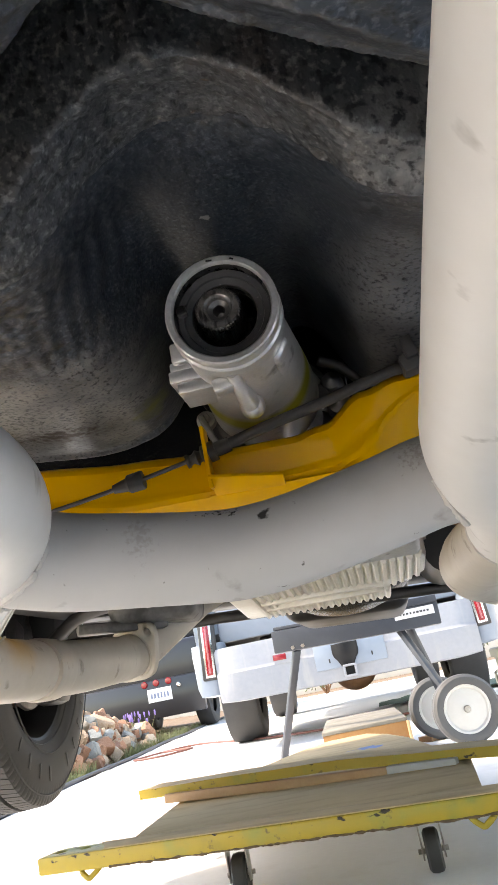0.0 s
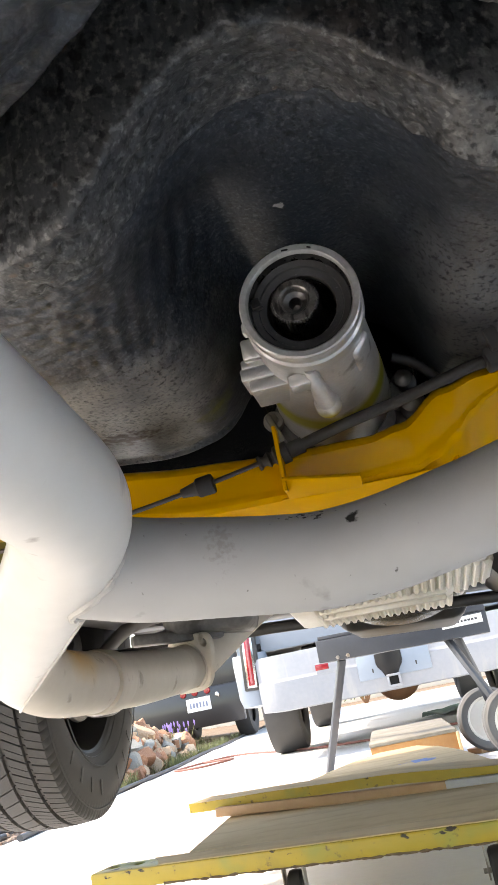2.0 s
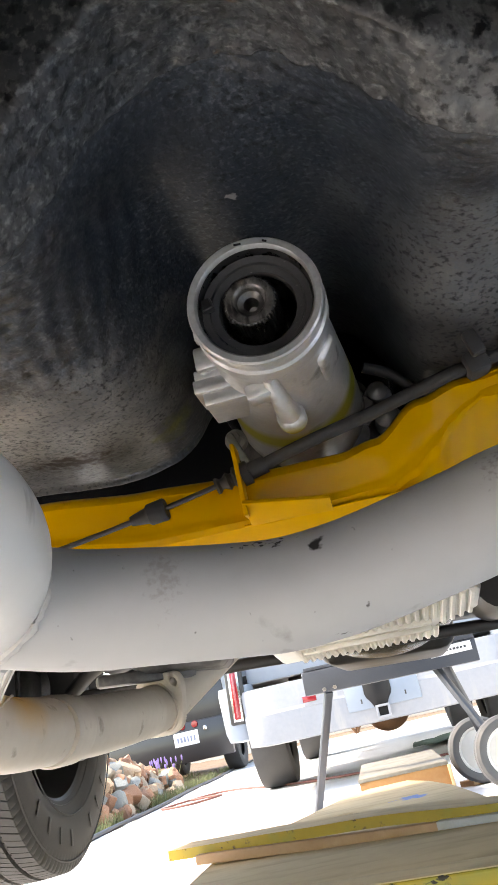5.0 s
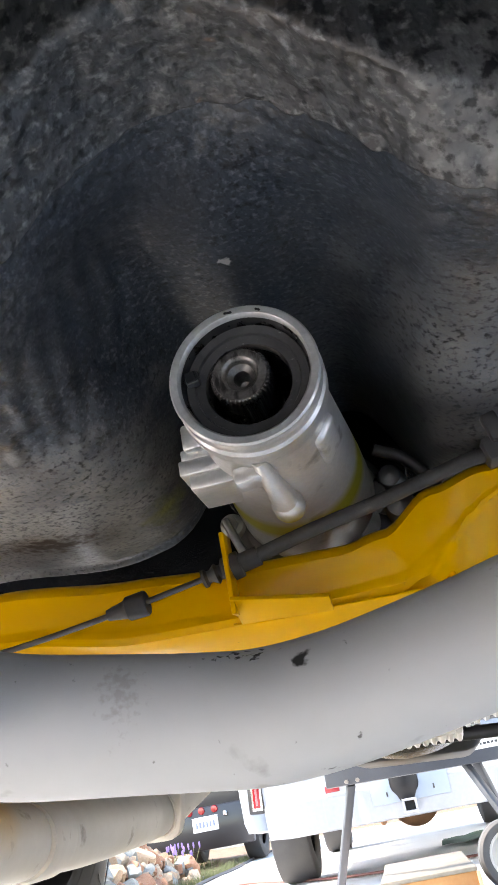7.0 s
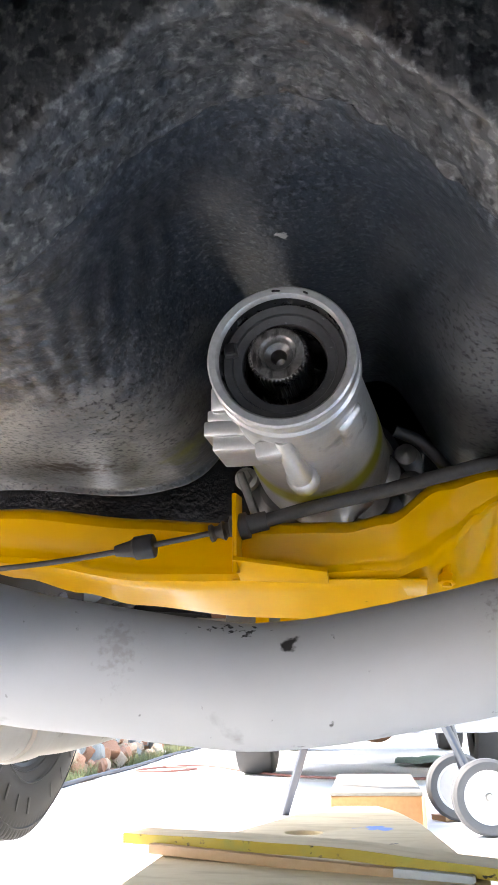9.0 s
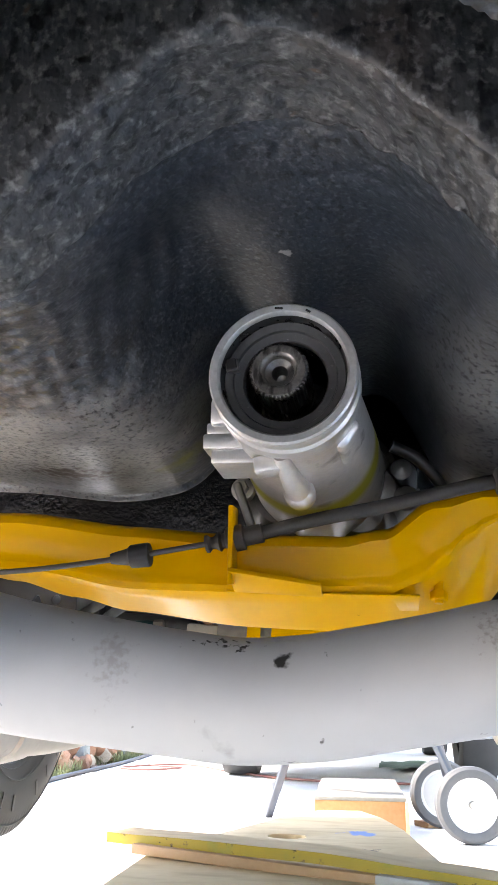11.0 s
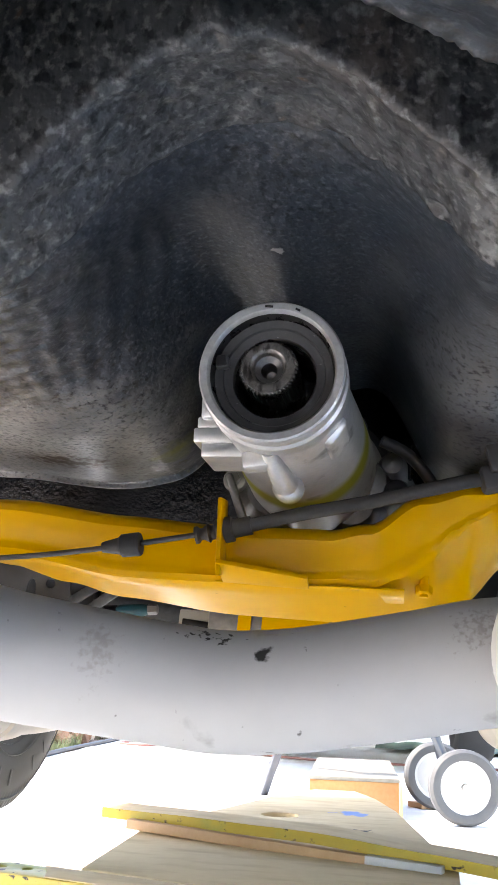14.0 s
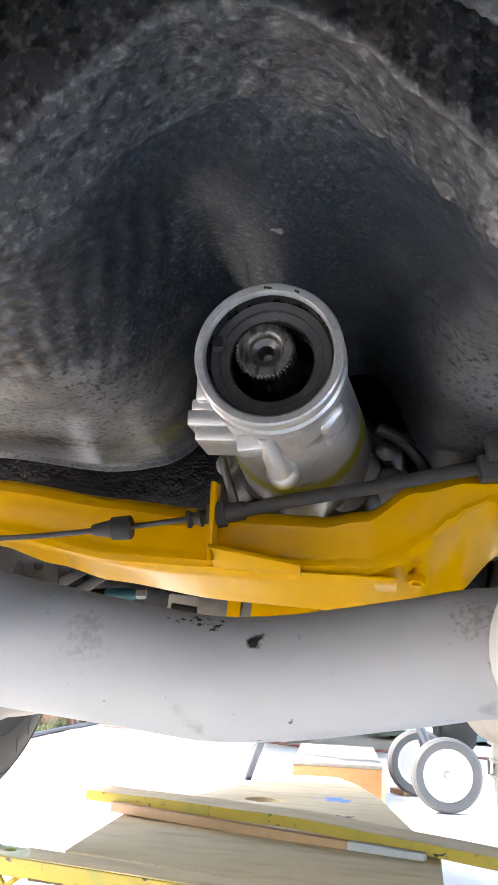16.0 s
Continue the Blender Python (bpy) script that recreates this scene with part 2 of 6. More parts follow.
overlay(ALU, (0.56, 0.54, 0.03), band_mask(0.705, 0.006, 0.012, 0.678), 0.5)
overlay(ALU, (0.62, 0.54, 0.015), spot_mask((-0.0830, 0.658, 0.5925), 0.015, 0.7, 0.2, 50), 0.5)
ALU_MACHINED = material("machined_aluminium", (0.74, 0.735, 0.72), 0.32, 0.6, (0.42, 0.415, 0.40), 40, 320, 0.7, 0.03, 0.10)
overlay(ALU_MACHINED, (0.08, 0.075, 0.07), noise_mask(85, 0.72, 0.77), 0.6)
ALU_DULL = material("dull_cast_aluminium", (0.26, 0.255, 0.245), 0.42, 0.7, (0.11, 0.107, 0.10), 18, 200, 0.8, 0.2, 0.12)
PAN_ALU = material("bright_finned_aluminium", (0.80, 0.77, 0.70), 0.38, 0.6, (0.62, 0.57, 0.47), 14, 150, 0.6, 0.06, 0.1)
OILY = material("oily_dark_bore", (0.024, 0.024, 0.025), 0.28, 0.4, (0.050, 0.049, 0.048), 60, 300, 0.6, 0.03, 0.12)
STEEL = material("turned_steel", (0.40, 0.375, 0.35), 0.34, 0.8, (0.13, 0.12, 0.11), 90, 520, 0.9, 0.02, 0.10)
overlay(STEEL, (0.05, 0.045, 0.04), noise_mask(210, 0.52, 0.66, (1, 1, 0.35)), 0.5)
STEEL_DARK = material("oil_stained_steel", (0.20, 0.19, 0.18), 0.34, 0.8, (0.07, 0.066, 0.062), 120, 600, 0.9, 0.03, 0.10)
SEAL = material("worn_black_seal", (0.035, 0.035, 0.036), 0.34, second=(0.075, 0.074, 0.072), scale=70, fine=420, amount=0.8, bump=0.1)
overlay(SEAL, (0.20, 0.195, 0.19), noise_mask(260, 0.66, 0.74, (1, 1, 2)), 0.4)
RUBBER = material("black_rubber", (0.022, 0.022, 0.023), 0.6, second=(0.045, 0.044, 0.043), scale=30, fine=260, amount=0.7, bump=0.12)
SHEATH = material("dusty_cable_sheath", (0.018, 0.017, 0.016), 0.6, second=(0.050, 0.045, 0.039), scale=60, fine=420, amount=0.8, bump=0.3)
WIRE = material("stranded_steel_wire", (0.10, 0.095, 0.09), 0.5, 0.6, (0.05, 0.047, 0.044), 80, 500, 0.7, 0.3)
SCUFFED = material("scuffed_grey_steel", (0.045, 0.044, 0.043), 0.45, second=(0.17, 0.167, 0.163), scale=22, fine=130, amount=0.9, bump=0.12)
overlay(SCUFFED, (0.05, 0.048, 0.045), noise_mask(22, 0.55, 0.66), 0.6)
OLIVE = material("dull_olive_overspray", (0.17, 0.145, 0.03), 0.5, second=(0.10, 0.095, 0.03), scale=18, fine=120, amount=0.9, bump=0.12)
BOLT = material("plated_bolt_steel", (0.45, 0.43, 0.40), 0.35, 0.9, (0.25, 0.22, 0.18), 60, 300, 0.7, 0.1)
TYRE = material("tyre_rubber", (0.034, 0.034, 0.035), 0.72, second=(0.056, 0.055, 0.053), scale=12, fine=180, amount=0.7, bump=0.12)
TYRE_LETTER = material("tyre_relief_letters", (0.055, 0.055, 0.055), 0.7, second=(0.04, 0.04, 0.04), bump=0.05)
RIM_BLACK = material("black_steel_wheel", (0.018, 0.018, 0.019), 0.45, second=(0.035, 0.033, 0.03), bump=0.08)
CONCRETE = material("pale_concrete", (0.735, 0.735, 0.725), 0.85, second=(0.635, 0.635, 0.625), scale=1.3, fine=55, amount=0.7, bump=0.12, distance=0.004)
overlay(CONCRETE, (0.50, 0.47, 0.43), noise_mask(2.2, 0.58, 0.75), 0.85)
PLYWOOD = material("weathered_plywood", (0.52, 0.40, 0.245), 0.65, second=(0.45, 0.345, 0.21), scale=5, fine=50, amount=0.8, bump=0.12, spec=0.04)
overlay(PLYWOOD, (0.34, 0.26, 0.155), noise_mask(5, 0.50, 0.80, (1, 4, 1)), 0.7)
overlay(PLYWOOD, (0.16, 0.24, 0.45), spot_mask((0.150, 1.00, 0.0), 0.045, 0.3, 0.7, 28), 0.6)
overlay(PLYWOOD, (0.07, 0.06, 0.05), spot_mask((0.183, 0.72, 0.0), 0.028, 0.4, 0.9, 60), 0.6)
BATTEN = material("brown_softwood", (0.34, 0.20, 0.10), 0.65, second=(0.42, 0.28, 0.17), scale=16, fine=120, amount=0.7, bump=0.15)
TAPE = material("grey_duct_tape", (0.36, 0.37, 0.38), 0.45, second=(0.30, 0.31, 0.32), scale=20, fine=90, bump=0.08)
BOX_WOOD = material("orange_plywood_box", (0.28, 0.125, 0.04), 0.6, second=(0.35, 0.205, 0.085), scale=9, fine=70, amount=0.8, bump=0.15)
BOX_TOP = material("stained_pale_box_top", (0.25, 0.24, 0.21), 0.7, second=(0.13, 0.115, 0.09), scale=7, fine=45, amount=0.8, bump=0.15, spec=0.12)
STAND_PAINT = material("slate_grey_paint", (0.040, 0.048, 0.062), 0.42, second=(0.06, 0.069, 0.083), scale=9, fine=110, amount=0.6, bump=0.06)
WHITE_PLASTIC = material("white_plastic_hub", (0.55, 0.55, 0.54), 0.4, second=(0.48, 0.475, 0.455), scale=14, fine=90, bump=0.03)
GREY_RUBBER = material("grey_rubber_tread", (0.085, 0.088, 0.092), 0.65, second=(0.06, 0.062, 0.064), scale=20, fine=150, bump=0.1)
BUCKET = material("dirty_white_bucket", (0.42, 0.395, 0.33), 0.5, second=(0.37, 0.335, 0.275), scale=6, fine=60, amount=0.8, bump=0.08)
overlay(BUCKET, (0.25, 0.19, 0.12), noise_mask(16, 0.58, 0.72, (1, 1, 0.5)), 0.7)
overlay(BUCKET, (0.10, 0.08, 0.06), noise_mask(60, 0.66, 0.72), 0.7)
TRUCK_BLUE = material("pale_blue_truck_paint", (0.18, 0.22, 0.27), 0.38, second=(0.22, 0.26, 0.31), scale=3, fine=40, amount=0.6, bump=0.04, coat=0.3)
BUMPER_WHITE = material("chalky_white_bumper", (0.27, 0.28, 0.30), 0.5, second=(0.20, 0.22, 0.25), scale=4, fine=45, amount=0.8, bump=0.06)
overlay(BUMPER_WHITE, (0.30, 0.30, 0.30), noise_mask(10, 0.56, 0.74, (2.4, 1, 0.35)), 0.6)
BLACK_PLASTIC = material("dull_black_plastic", (0.006, 0.006, 0.007), 0.5, second=(0.010, 0.010, 0.011), scale=30, fine=160, bump=0.05, spec=0.3)
CHROME = material("dull_chrome", (0.70, 0.70, 0.70), 0.2, 1.0, (0.5, 0.5, 0.5), 20, 120, 0.5, 0.03)
RED_LENS = material("red_lamp_lens", (0.26, 0.008, 0.014), 0.22, second=(0.16, 0.005, 0.010), scale=40, fine=220, amount=0.6, bump=0.15, coat=0.6)
PINK_LENS = material("faded_lamp_lens", (0.36, 0.10, 0.11), 0.3, second=(0.28, 0.05, 0.06), scale=40, fine=220, bump=0.1)
RUST = material("brown_rust", (0.16, 0.075, 0.035), 0.8, second=(0.26, 0.13, 0.06), scale=14, fine=120, amount=0.8, bump=0.3)
RUST_RED = material("red_brown_jack_paint", (0.17, 0.055, 0.035), 0.55, second=(0.10, 0.04, 0.03), scale=16, fine=120, amount=0.8, bump=0.2)
DARK_CAR = material("dark_blue_black_paint", (0.008, 0.009, 0.013), 0.35, second=(0.014, 0.015, 0.02), scale=3, fine=60, bump=0.03, coat=0.3)
PLATE = material("white_number_plate", (0.70, 0.72, 0.74), 0.45, second=(0.6, 0.62, 0.66), scale=12, fine=60, bump=0.03)
PLATE_INK = material("plate_lettering", (0.16, 0.20, 0.30), 0.5, bump=0)
ROCK_MATS = [material("tan_rock", (0.34, 0.225, 0.135), 0.85, second=(0.43, 0.34, 0.25), scale=9, fine=60, amount=0.9, bump=0.5, per_object=0.25, distance=0.01),
             material("grey_green_rock", (0.20, 0.22, 0.205), 0.85, second=(0.30, 0.31, 0.29), scale=9, fine=60, amount=0.9, bump=0.5, per_object=0.25, distance=0.01),
             material("rust_pink_rock", (0.29, 0.13, 0.07), 0.85, second=(0.40, 0.25, 0.17), scale=9, fine=60, amount=0.9, bump=0.5, per_object=0.25, distance=0.01),
             material("cream_rock", (0.44, 0.38, 0.30), 0.85, second=(0.33, 0.27, 0.20), scale=9, fine=60, amount=0.9, bump=0.5, per_object=0.2, distance=0.01)]
DIRT = material("tan_garden_dirt", (0.13, 0.085, 0.052), 0.95, second=(0.22, 0.16, 0.11), scale=5, fine=40, amount=0.9, bump=0.7, distance=0.02)
GRAVEL = material("pale_gravel", (0.30, 0.235, 0.19), 0.9, second=(0.15, 0.105, 0.08), scale=22, fine=90, amount=0.9, bump=0.4, contrast=0.1)
GRASS = material("garden_grass", (0.12, 0.15, 0.06), 0.7, second=(0.18, 0.19, 0.09), scale=3, fine=30, amount=0.9, bump=0)
LAVENDER = material("purple_flower", (0.22, 0.15, 0.42), 0.7, second=(0.30, 0.22, 0.50), scale=20, fine=60, bump=0)
HOSE_BLACK = material("black_hose", (0.03, 0.031, 0.034), 0.5, second=(0.055, 0.055, 0.055), scale=8, fine=80, bump=0.05)
HOSE_RED = material("red_garden_hose", (0.22, 0.085, 0.065), 0.55, second=(0.17, 0.07, 0.055), scale=8, fine=80, bump=0.05)
STUCCO = material("cream_stucco", (0.66, 0.62, 0.55), 0.9, second=(0.58, 0.54, 0.47), scale=2, fine=90, amount=0.7, bump=0.4, distance=0.006)
TEAL = material("teal_trim_paint", (0.10, 0.33, 0.32), 0.5, second=(0.13, 0.38, 0.36), bump=0.05)
DARK_TEAL = material("dark_teal_plastic", (0.010, 0.075, 0.085), 0.4, second=(0.008, 0.05, 0.058), scale=60, fine=260, bump=0.05)
GREEN_CLOTH = material("dark_green_tarp", (0.025, 0.075, 0.05), 0.7, second=(0.04, 0.10, 0.07), scale=9, fine=60, bump=0.4)
HEDGE = material("olive_shrub_leaves", (0.075, 0.10, 0.04), 0.7, second=(0.14, 0.13, 0.06), scale=5, fine=40, amount=0.9, bump=0)


# ---------------------------------------------------------------- builders
def thing(name, label, category, place=(0, 0, 0), group="", kind=""):
    """The Empty at a thing's base that carries its parts."""
    ob = new(name)
    ob.empty_display_size = 0.05
    ob.location = place
    return tagged(ob, label, category, group, kind)


def mesh_of(name, bm, mat, smooth=True):
    me = bpy.data.meshes.new(name)
    bmesh.ops.recalc_face_normals(bm, faces=bm.faces)
    bm.to_mesh(me)
    bm.free()
    for m in (mat if isinstance(mat, (list, tuple)) else (mat,)):
        me.materials.append(m)
    if smooth:
        me.shade_smooth()
        me.set_sharp_from_angle(angle=radians(38))
    return me


def part(name, bm, mat, parent, label="", smooth=True, place=None):
    """One bmesh as one mesh object under a thing or a part."""
    ob = new(name, mesh_of(name, bm, mat, smooth))
    ob.parent = parent
    if place is not None:
        ob.matrix_basis = place
    if label:
        ob["label"] = label
    return ob


def join(*bms):
    out = bmesh.new()
    for b in bms:
        me = bpy.data.meshes.new("joined")
        b.to_mesh(me)
        b.free()
        out.from_mesh(me)
        bpy.data.meshes.remove(me)
    return out


def box(size, centre=(0, 0, 0), bevel=0.003, turn=(0, 0, 0), segments=2):
    bm = bmesh.new()
    bmesh.ops.create_cube(bm, size=1)
    bmesh.ops.scale(bm, vec=size, verts=bm.verts)
    if bevel:
        bmesh.ops.bevel(bm, geom=bm.edges[:], offset=bevel, segments=segments, affect="EDGES", profile=0.5)
    bmesh.ops.transform(bm, matrix=pose(*centre, *turn), verts=bm.verts)
    return bm


def frames_along(pts):
    """Smooth cross-section axes along a line of points."""
    out, ref = [], None
    for i, p in enumerate(pts):
        d = (pts[min(i + 1, len(pts) - 1)] - pts[max(i - 1, 0)]).normalized()
        if ref is None:
            ref = d.orthogonal().normalized()
        ref = (ref - d * ref.dot(d)).normalized()
        out.append((p, ref.copy(), d.cross(ref)))
    return out


def tube(points, radius, sides=24, closed_ends=True, wall=0.0):
    """A round bar or pipe along points; radius may be one number or one per point."""
    pts = [Vector(p) for p in points]
    rad = radius if isinstance(radius, (list, tuple)) else [radius] * len(pts)
    bm = bmesh.new()
    rings = []
    for (p, a, b), r in zip(frames_along(pts), rad):
        rings.append([bm.verts.new(p + (a * math.cos(t) + b * math.sin(t)) * r) for t in (2 * math.pi * k / sides for k in range(sides))])
    for r0, r1 in zip(rings, rings[1:]):
        for k in range(sides):
            bm.faces.new((r0[k], r0[(k + 1) % sides], r1[(k + 1) % sides], r1[k]))
    if closed_ends:
        bm.faces.new(rings[0][::-1])
        bm.faces.new(rings[-1])
    return bm


def smooth_line(points, bend=0.05, steps=10):
    """A line of straight runs with rounded elbows."""
    pts = [Vector(p) for p in points]
    out = [pts[0]]
    for a, b, c in zip(pts, pts[1:], pts[2:]):
        d0, d1 = (a - b), (c - b)
        r0, r1 = min(bend, d0.length * 0.48), min(bend, d1.length * 0.48)
        p0, p1 = b + d0.normalized() * r0, b + d1.normalized() * r1
        for k in range(steps + 1):
            t = k / steps
            out.append(p0 * (1 - t) ** 2 + b * 2 * t * (1 - t) + p1 * t * t)
    out.append(pts[-1])
    return out


def spline(points, steps=8):
    """Catmull-Rom line through points."""
    p = [Vector(q) for q in points]
    p = [p[0] * 2 - p[1]] + p + [p[-1] * 2 - p[-2]]
    out = []
    for i in range(1, len(p) - 2):
        for k in range(steps):
            t = k / steps
            a, b, c, d = p[i - 1:i + 3]
            out.append(0.5 * ((2 * b) + (c - a) * t + (2 * a - 5 * b + 4 * c - d) * t * t + (3 * b - a - 3 * c + d) * t ** 3))
    out.append(p[-2])
    return out


def lathe(profile, sides=48, axis="Y", ripple=None, closed=False, caps=(True, True)):
    """Turns (radius, along) pairs round an axis; a radius of 0 closes the end. ripple(angle, radius, along) changes the radius."""
    bm = bmesh.new()
    rings = []
    for r, h in profile:
        ring = []
        for k in range(sides):
            t = 2 * math.pi * k / sides
            q = ripple(t, r, h) if ripple else r
            x, z = q * math.cos(t), q * math.sin(t)
            ring.append(bm.verts.new({"Y": (x, h, z), "Z": (x, z, h), "X": (h, x, z)}[axis]))
        rings.append(ring)
    pairs = list(zip(rings, rings[1:]))
    if closed:
        pairs.append((rings[-1], rings[0]))
    for r0, r1 in pairs:
        for k in range(sides):
            bm.faces.new((r0[k], r0[(k + 1) % sides], r1[(k + 1) % sides], r1[k]))
    if not closed:
        for ring, cap in zip((rings[0], rings[-1]), caps):
            if cap:
                bm.faces.new(ring)
    return bm


def moved(bm, m):
    bmesh.ops.transform(bm, matrix=m, verts=bm.verts)
    return bm


def slab(outline, thick, bevel=0.0, holes=()):
    """A flat plate in XY from an outline, standing on z = 0."""
    bm = bmesh.new()
    loops = [outline, *holes]
    edges = []
    for loop in loops:
        vs = [bm.verts.new((x, y, 0)) for x, y in loop]
        edges += [bm.edges.new((vs[i], vs[(i + 1) % len(vs)])) for i in range(len(vs))]
    bmesh.ops.triangle_fill(bm, edges=edges, use_beauty=True, use_dissolve=False)
    res = bmesh.ops.extrude_face_region(bm, geom=bm.faces[:])
    up = [v for v in res["geom"] if isinstance(v, bmesh.types.BMVert)]
    bmesh.ops.translate(bm, vec=(0, 0, thick), verts=up)
    bmesh.ops.recalc_face_normals(bm, faces=bm.faces)
    if bevel:
        sharp = [e for e in bm.edges if len(e.link_faces) == 2 and e.calc_face_angle(0) > 0.6]
        bmesh.ops.bevel(bm, geom=sharp, offset=bevel, segments=2, affect="EDGES", profile=0.5)
    return bm


def circle(x, y, r, n=20):
    return [(x + r * math.cos(2 * math.pi * k / n), y + r * math.sin(2 * math.pi * k / n)) for k in range(n)]


def hexagon(r, height):
    return lathe([(r, 0), (r * 1.0, height * 0.85), (r * 0.85, height)], 6, "Z")


def grid_surface(xs, ys, height, warp=None, relief=None):
    """A sheet z = height(x, y) over two rows of coordinates; warp(x, y) gives the place along y at which a vertex ends,
    relief(point, y) how far it stands out along the normal."""
    xs, ys = list(xs), list(ys)
    w = len(xs)
    ends = [[warp(x, y) if warp else y for x in xs] for y in ys]
    zs = [[height(x, y) for x in xs] for y in ys]
    verts = []
    for j, y in enumerate(ys):
        for i, x in enumerate(xs):
            p = Vector((x, ends[j][i], zs[j][i]))
            if relief:
                i0, i1, j0, j1 = max(i - 1, 0), min(i + 1, w - 1), max(j - 1, 0), min(j + 1, len(ys) - 1)
                n = Vector(((zs[j][i1] - zs[j][i0]) / (xs[i1] - xs[i0]), (zs[j1][i] - zs[j0][i]) / (ys[j1] - ys[j0]), -1))
                n.y = max(-1.5, min(1.5, n.y))
                p += n.normalized() * relief(p, y)
            verts.append(p[:])
    faces = [(j * w + i, j * w + i + 1, (j + 1) * w + i + 1, (j + 1) * w + i) for j in range(len(ys) - 1) for i in range(w - 1)]
    me = bpy.data.meshes.new("sheet")
    me.from_pydata(verts, [], faces)
    bm = bmesh.new()
    bm.from_mesh(me)
    bpy.data.meshes.remove(me)
    return bm


def curve_of(pairs):
    """A smooth function through (x, value) pairs."""
    xs, vs = zip(*pairs)

    def f(x):
        if x <= xs[0]:
            return vs[0]
        for i in range(len(xs) - 1):
            if x <= xs[i + 1]:
                t = (x - xs[i]) / (xs[i + 1] - xs[i])
                t = t * t * (3 - 2 * t)
                return vs[i] + (vs[i + 1] - vs[i]) * t
        return vs[-1]
    return f


def bars(width, height, count, seed=1):
    """Plain bars that stand for writing that cannot be read, in the XZ plane."""
    rng, out, x = random.Random(seed), [], -width / 2
    step = width / count
    for _ in range(count):
        w = step * rng.uniform(0.45, 0.75)
        out.append(box((w, 0.0015, height * rng.uniform(0.85, 1.0)), (x + step / 2, 0, 0), 0))
        x += step
    return join(*out)


def car_thing(name, label, category, group=""):
    ob = thing(name, label, category, group=group)
    ob.matrix_basis = CAR
    return ob


# ---------------------------------------------------------------- ground
def build_ground():
    def ground_z(x, y):
        edge = -2.0 - 0.083 * (y - 5.2)
        off = edge - x
        if off <= 0.05:
            return 0.0
        near = min(1.0, max(0.0, (7.4 - y) / 1.6))
        bank = min(1.0, max(0.0, (off - 0.45) / (3.0 - 1.9 * near))) * (0.25 + 0.40 * near)
        return -0.025 * min(1, off / 0.12) + bank * (0.75 + 0.35 * noise.noise((x * 0.9, y * 0.9, 0))) + 0.02 * noise.noise((x * 5, y * 5, 3))
    xs = np.concatenate([[-600, -120, -40, -16], np.linspace(-9, -2.0, 60), np.linspace(-1.9, 12, 16), [40, 150, 600]])
    ys = np.concatenate([[-600, -100, -30], np.linspace(-9, 1, 12), np.linspace(1.3, 16, 60), [24, 40, 120, 600]])
    bm = grid_surface(xs, ys, ground_z)
    me = mesh_of("ground", bm, [CONCRETE, DIRT])
    for p in me.polygons:
        x, y, _ = p.center
        p.material_index = 1 if x < -2.0 - 0.083 * (y - 5.2) - 0.02 or abs(x) > 13 or y > 17 or y < -10 else 0
    return tagged(new("ground", me), "pale sunlit concrete drive edged by tan garden dirt", "ground", kind="structure"), ground_z


ground, ground_z = build_ground()


# ---------------------------------------------------------------- car: floor and tunnel
def through_points(pairs):
    """A smooth function through (x, value) pairs, with no flat steps at them."""
    xs, vs = (np.array(c, float) for c in zip(*pairs))
    slope = np.gradient(vs, xs)

    def f(x):
        if x <= xs[0]:
            return float(vs[0])
        if x >= xs[-1]:
            return float(vs[-1])
        i = int(np.searchsorted(xs, x)) - 1
        h = xs[i + 1] - xs[i]
        t = (x - xs[i]) / h
        return float((2 * t ** 3 - 3 * t * t + 1) * vs[i] + (t ** 3 - 2 * t * t + t) * h * slope[i] + (3 * t * t - 2 * t ** 3) * vs[i + 1] + (t ** 3 - t * t) * h * slope[i + 1])
    return f


def ease(v):
    v = max(0.0, min(1.0, v))
    return v * v * (3 - 2 * v)


LAP = 0.450
LAP_EDGE = through_points([(-0.60, 0.612), (-0.30, 0.620), (-0.16, 0.625), (-0.120, 0.629), (-0.102, 0.636), (-0.084, 0.654), (-0.066, 0.678), (-0.048, 0.697), (-0.024, 0.714), (0.0, 0.720),
                           (0.022, 0.718), (0.042, 0.709), (0.076, 0.682), (0.102, 0.653), (0.125, 0.641), (0.18, 0.634), (0.45, 0.630)])
TUNNEL_LEFT = through_points([(-0.60, 0.628), (-0.30, 0.631), (-0.165, 0.632), (-0.136, 0.640), (-0.108, 0.661), (-0.085, 0.698), (-0.062, 0.719), (-0.03, 0.7235), (0.0, 0.7245)])
TUNNEL_RIGHT = through_points([(0.0, 0.7245), (0.03, 0.7235), (0.062, 0.719), (0.084, 0.702), (0.102, 0.678), (0.122, 0.667), (0.16, 0.665), (0.60, 0.660)])


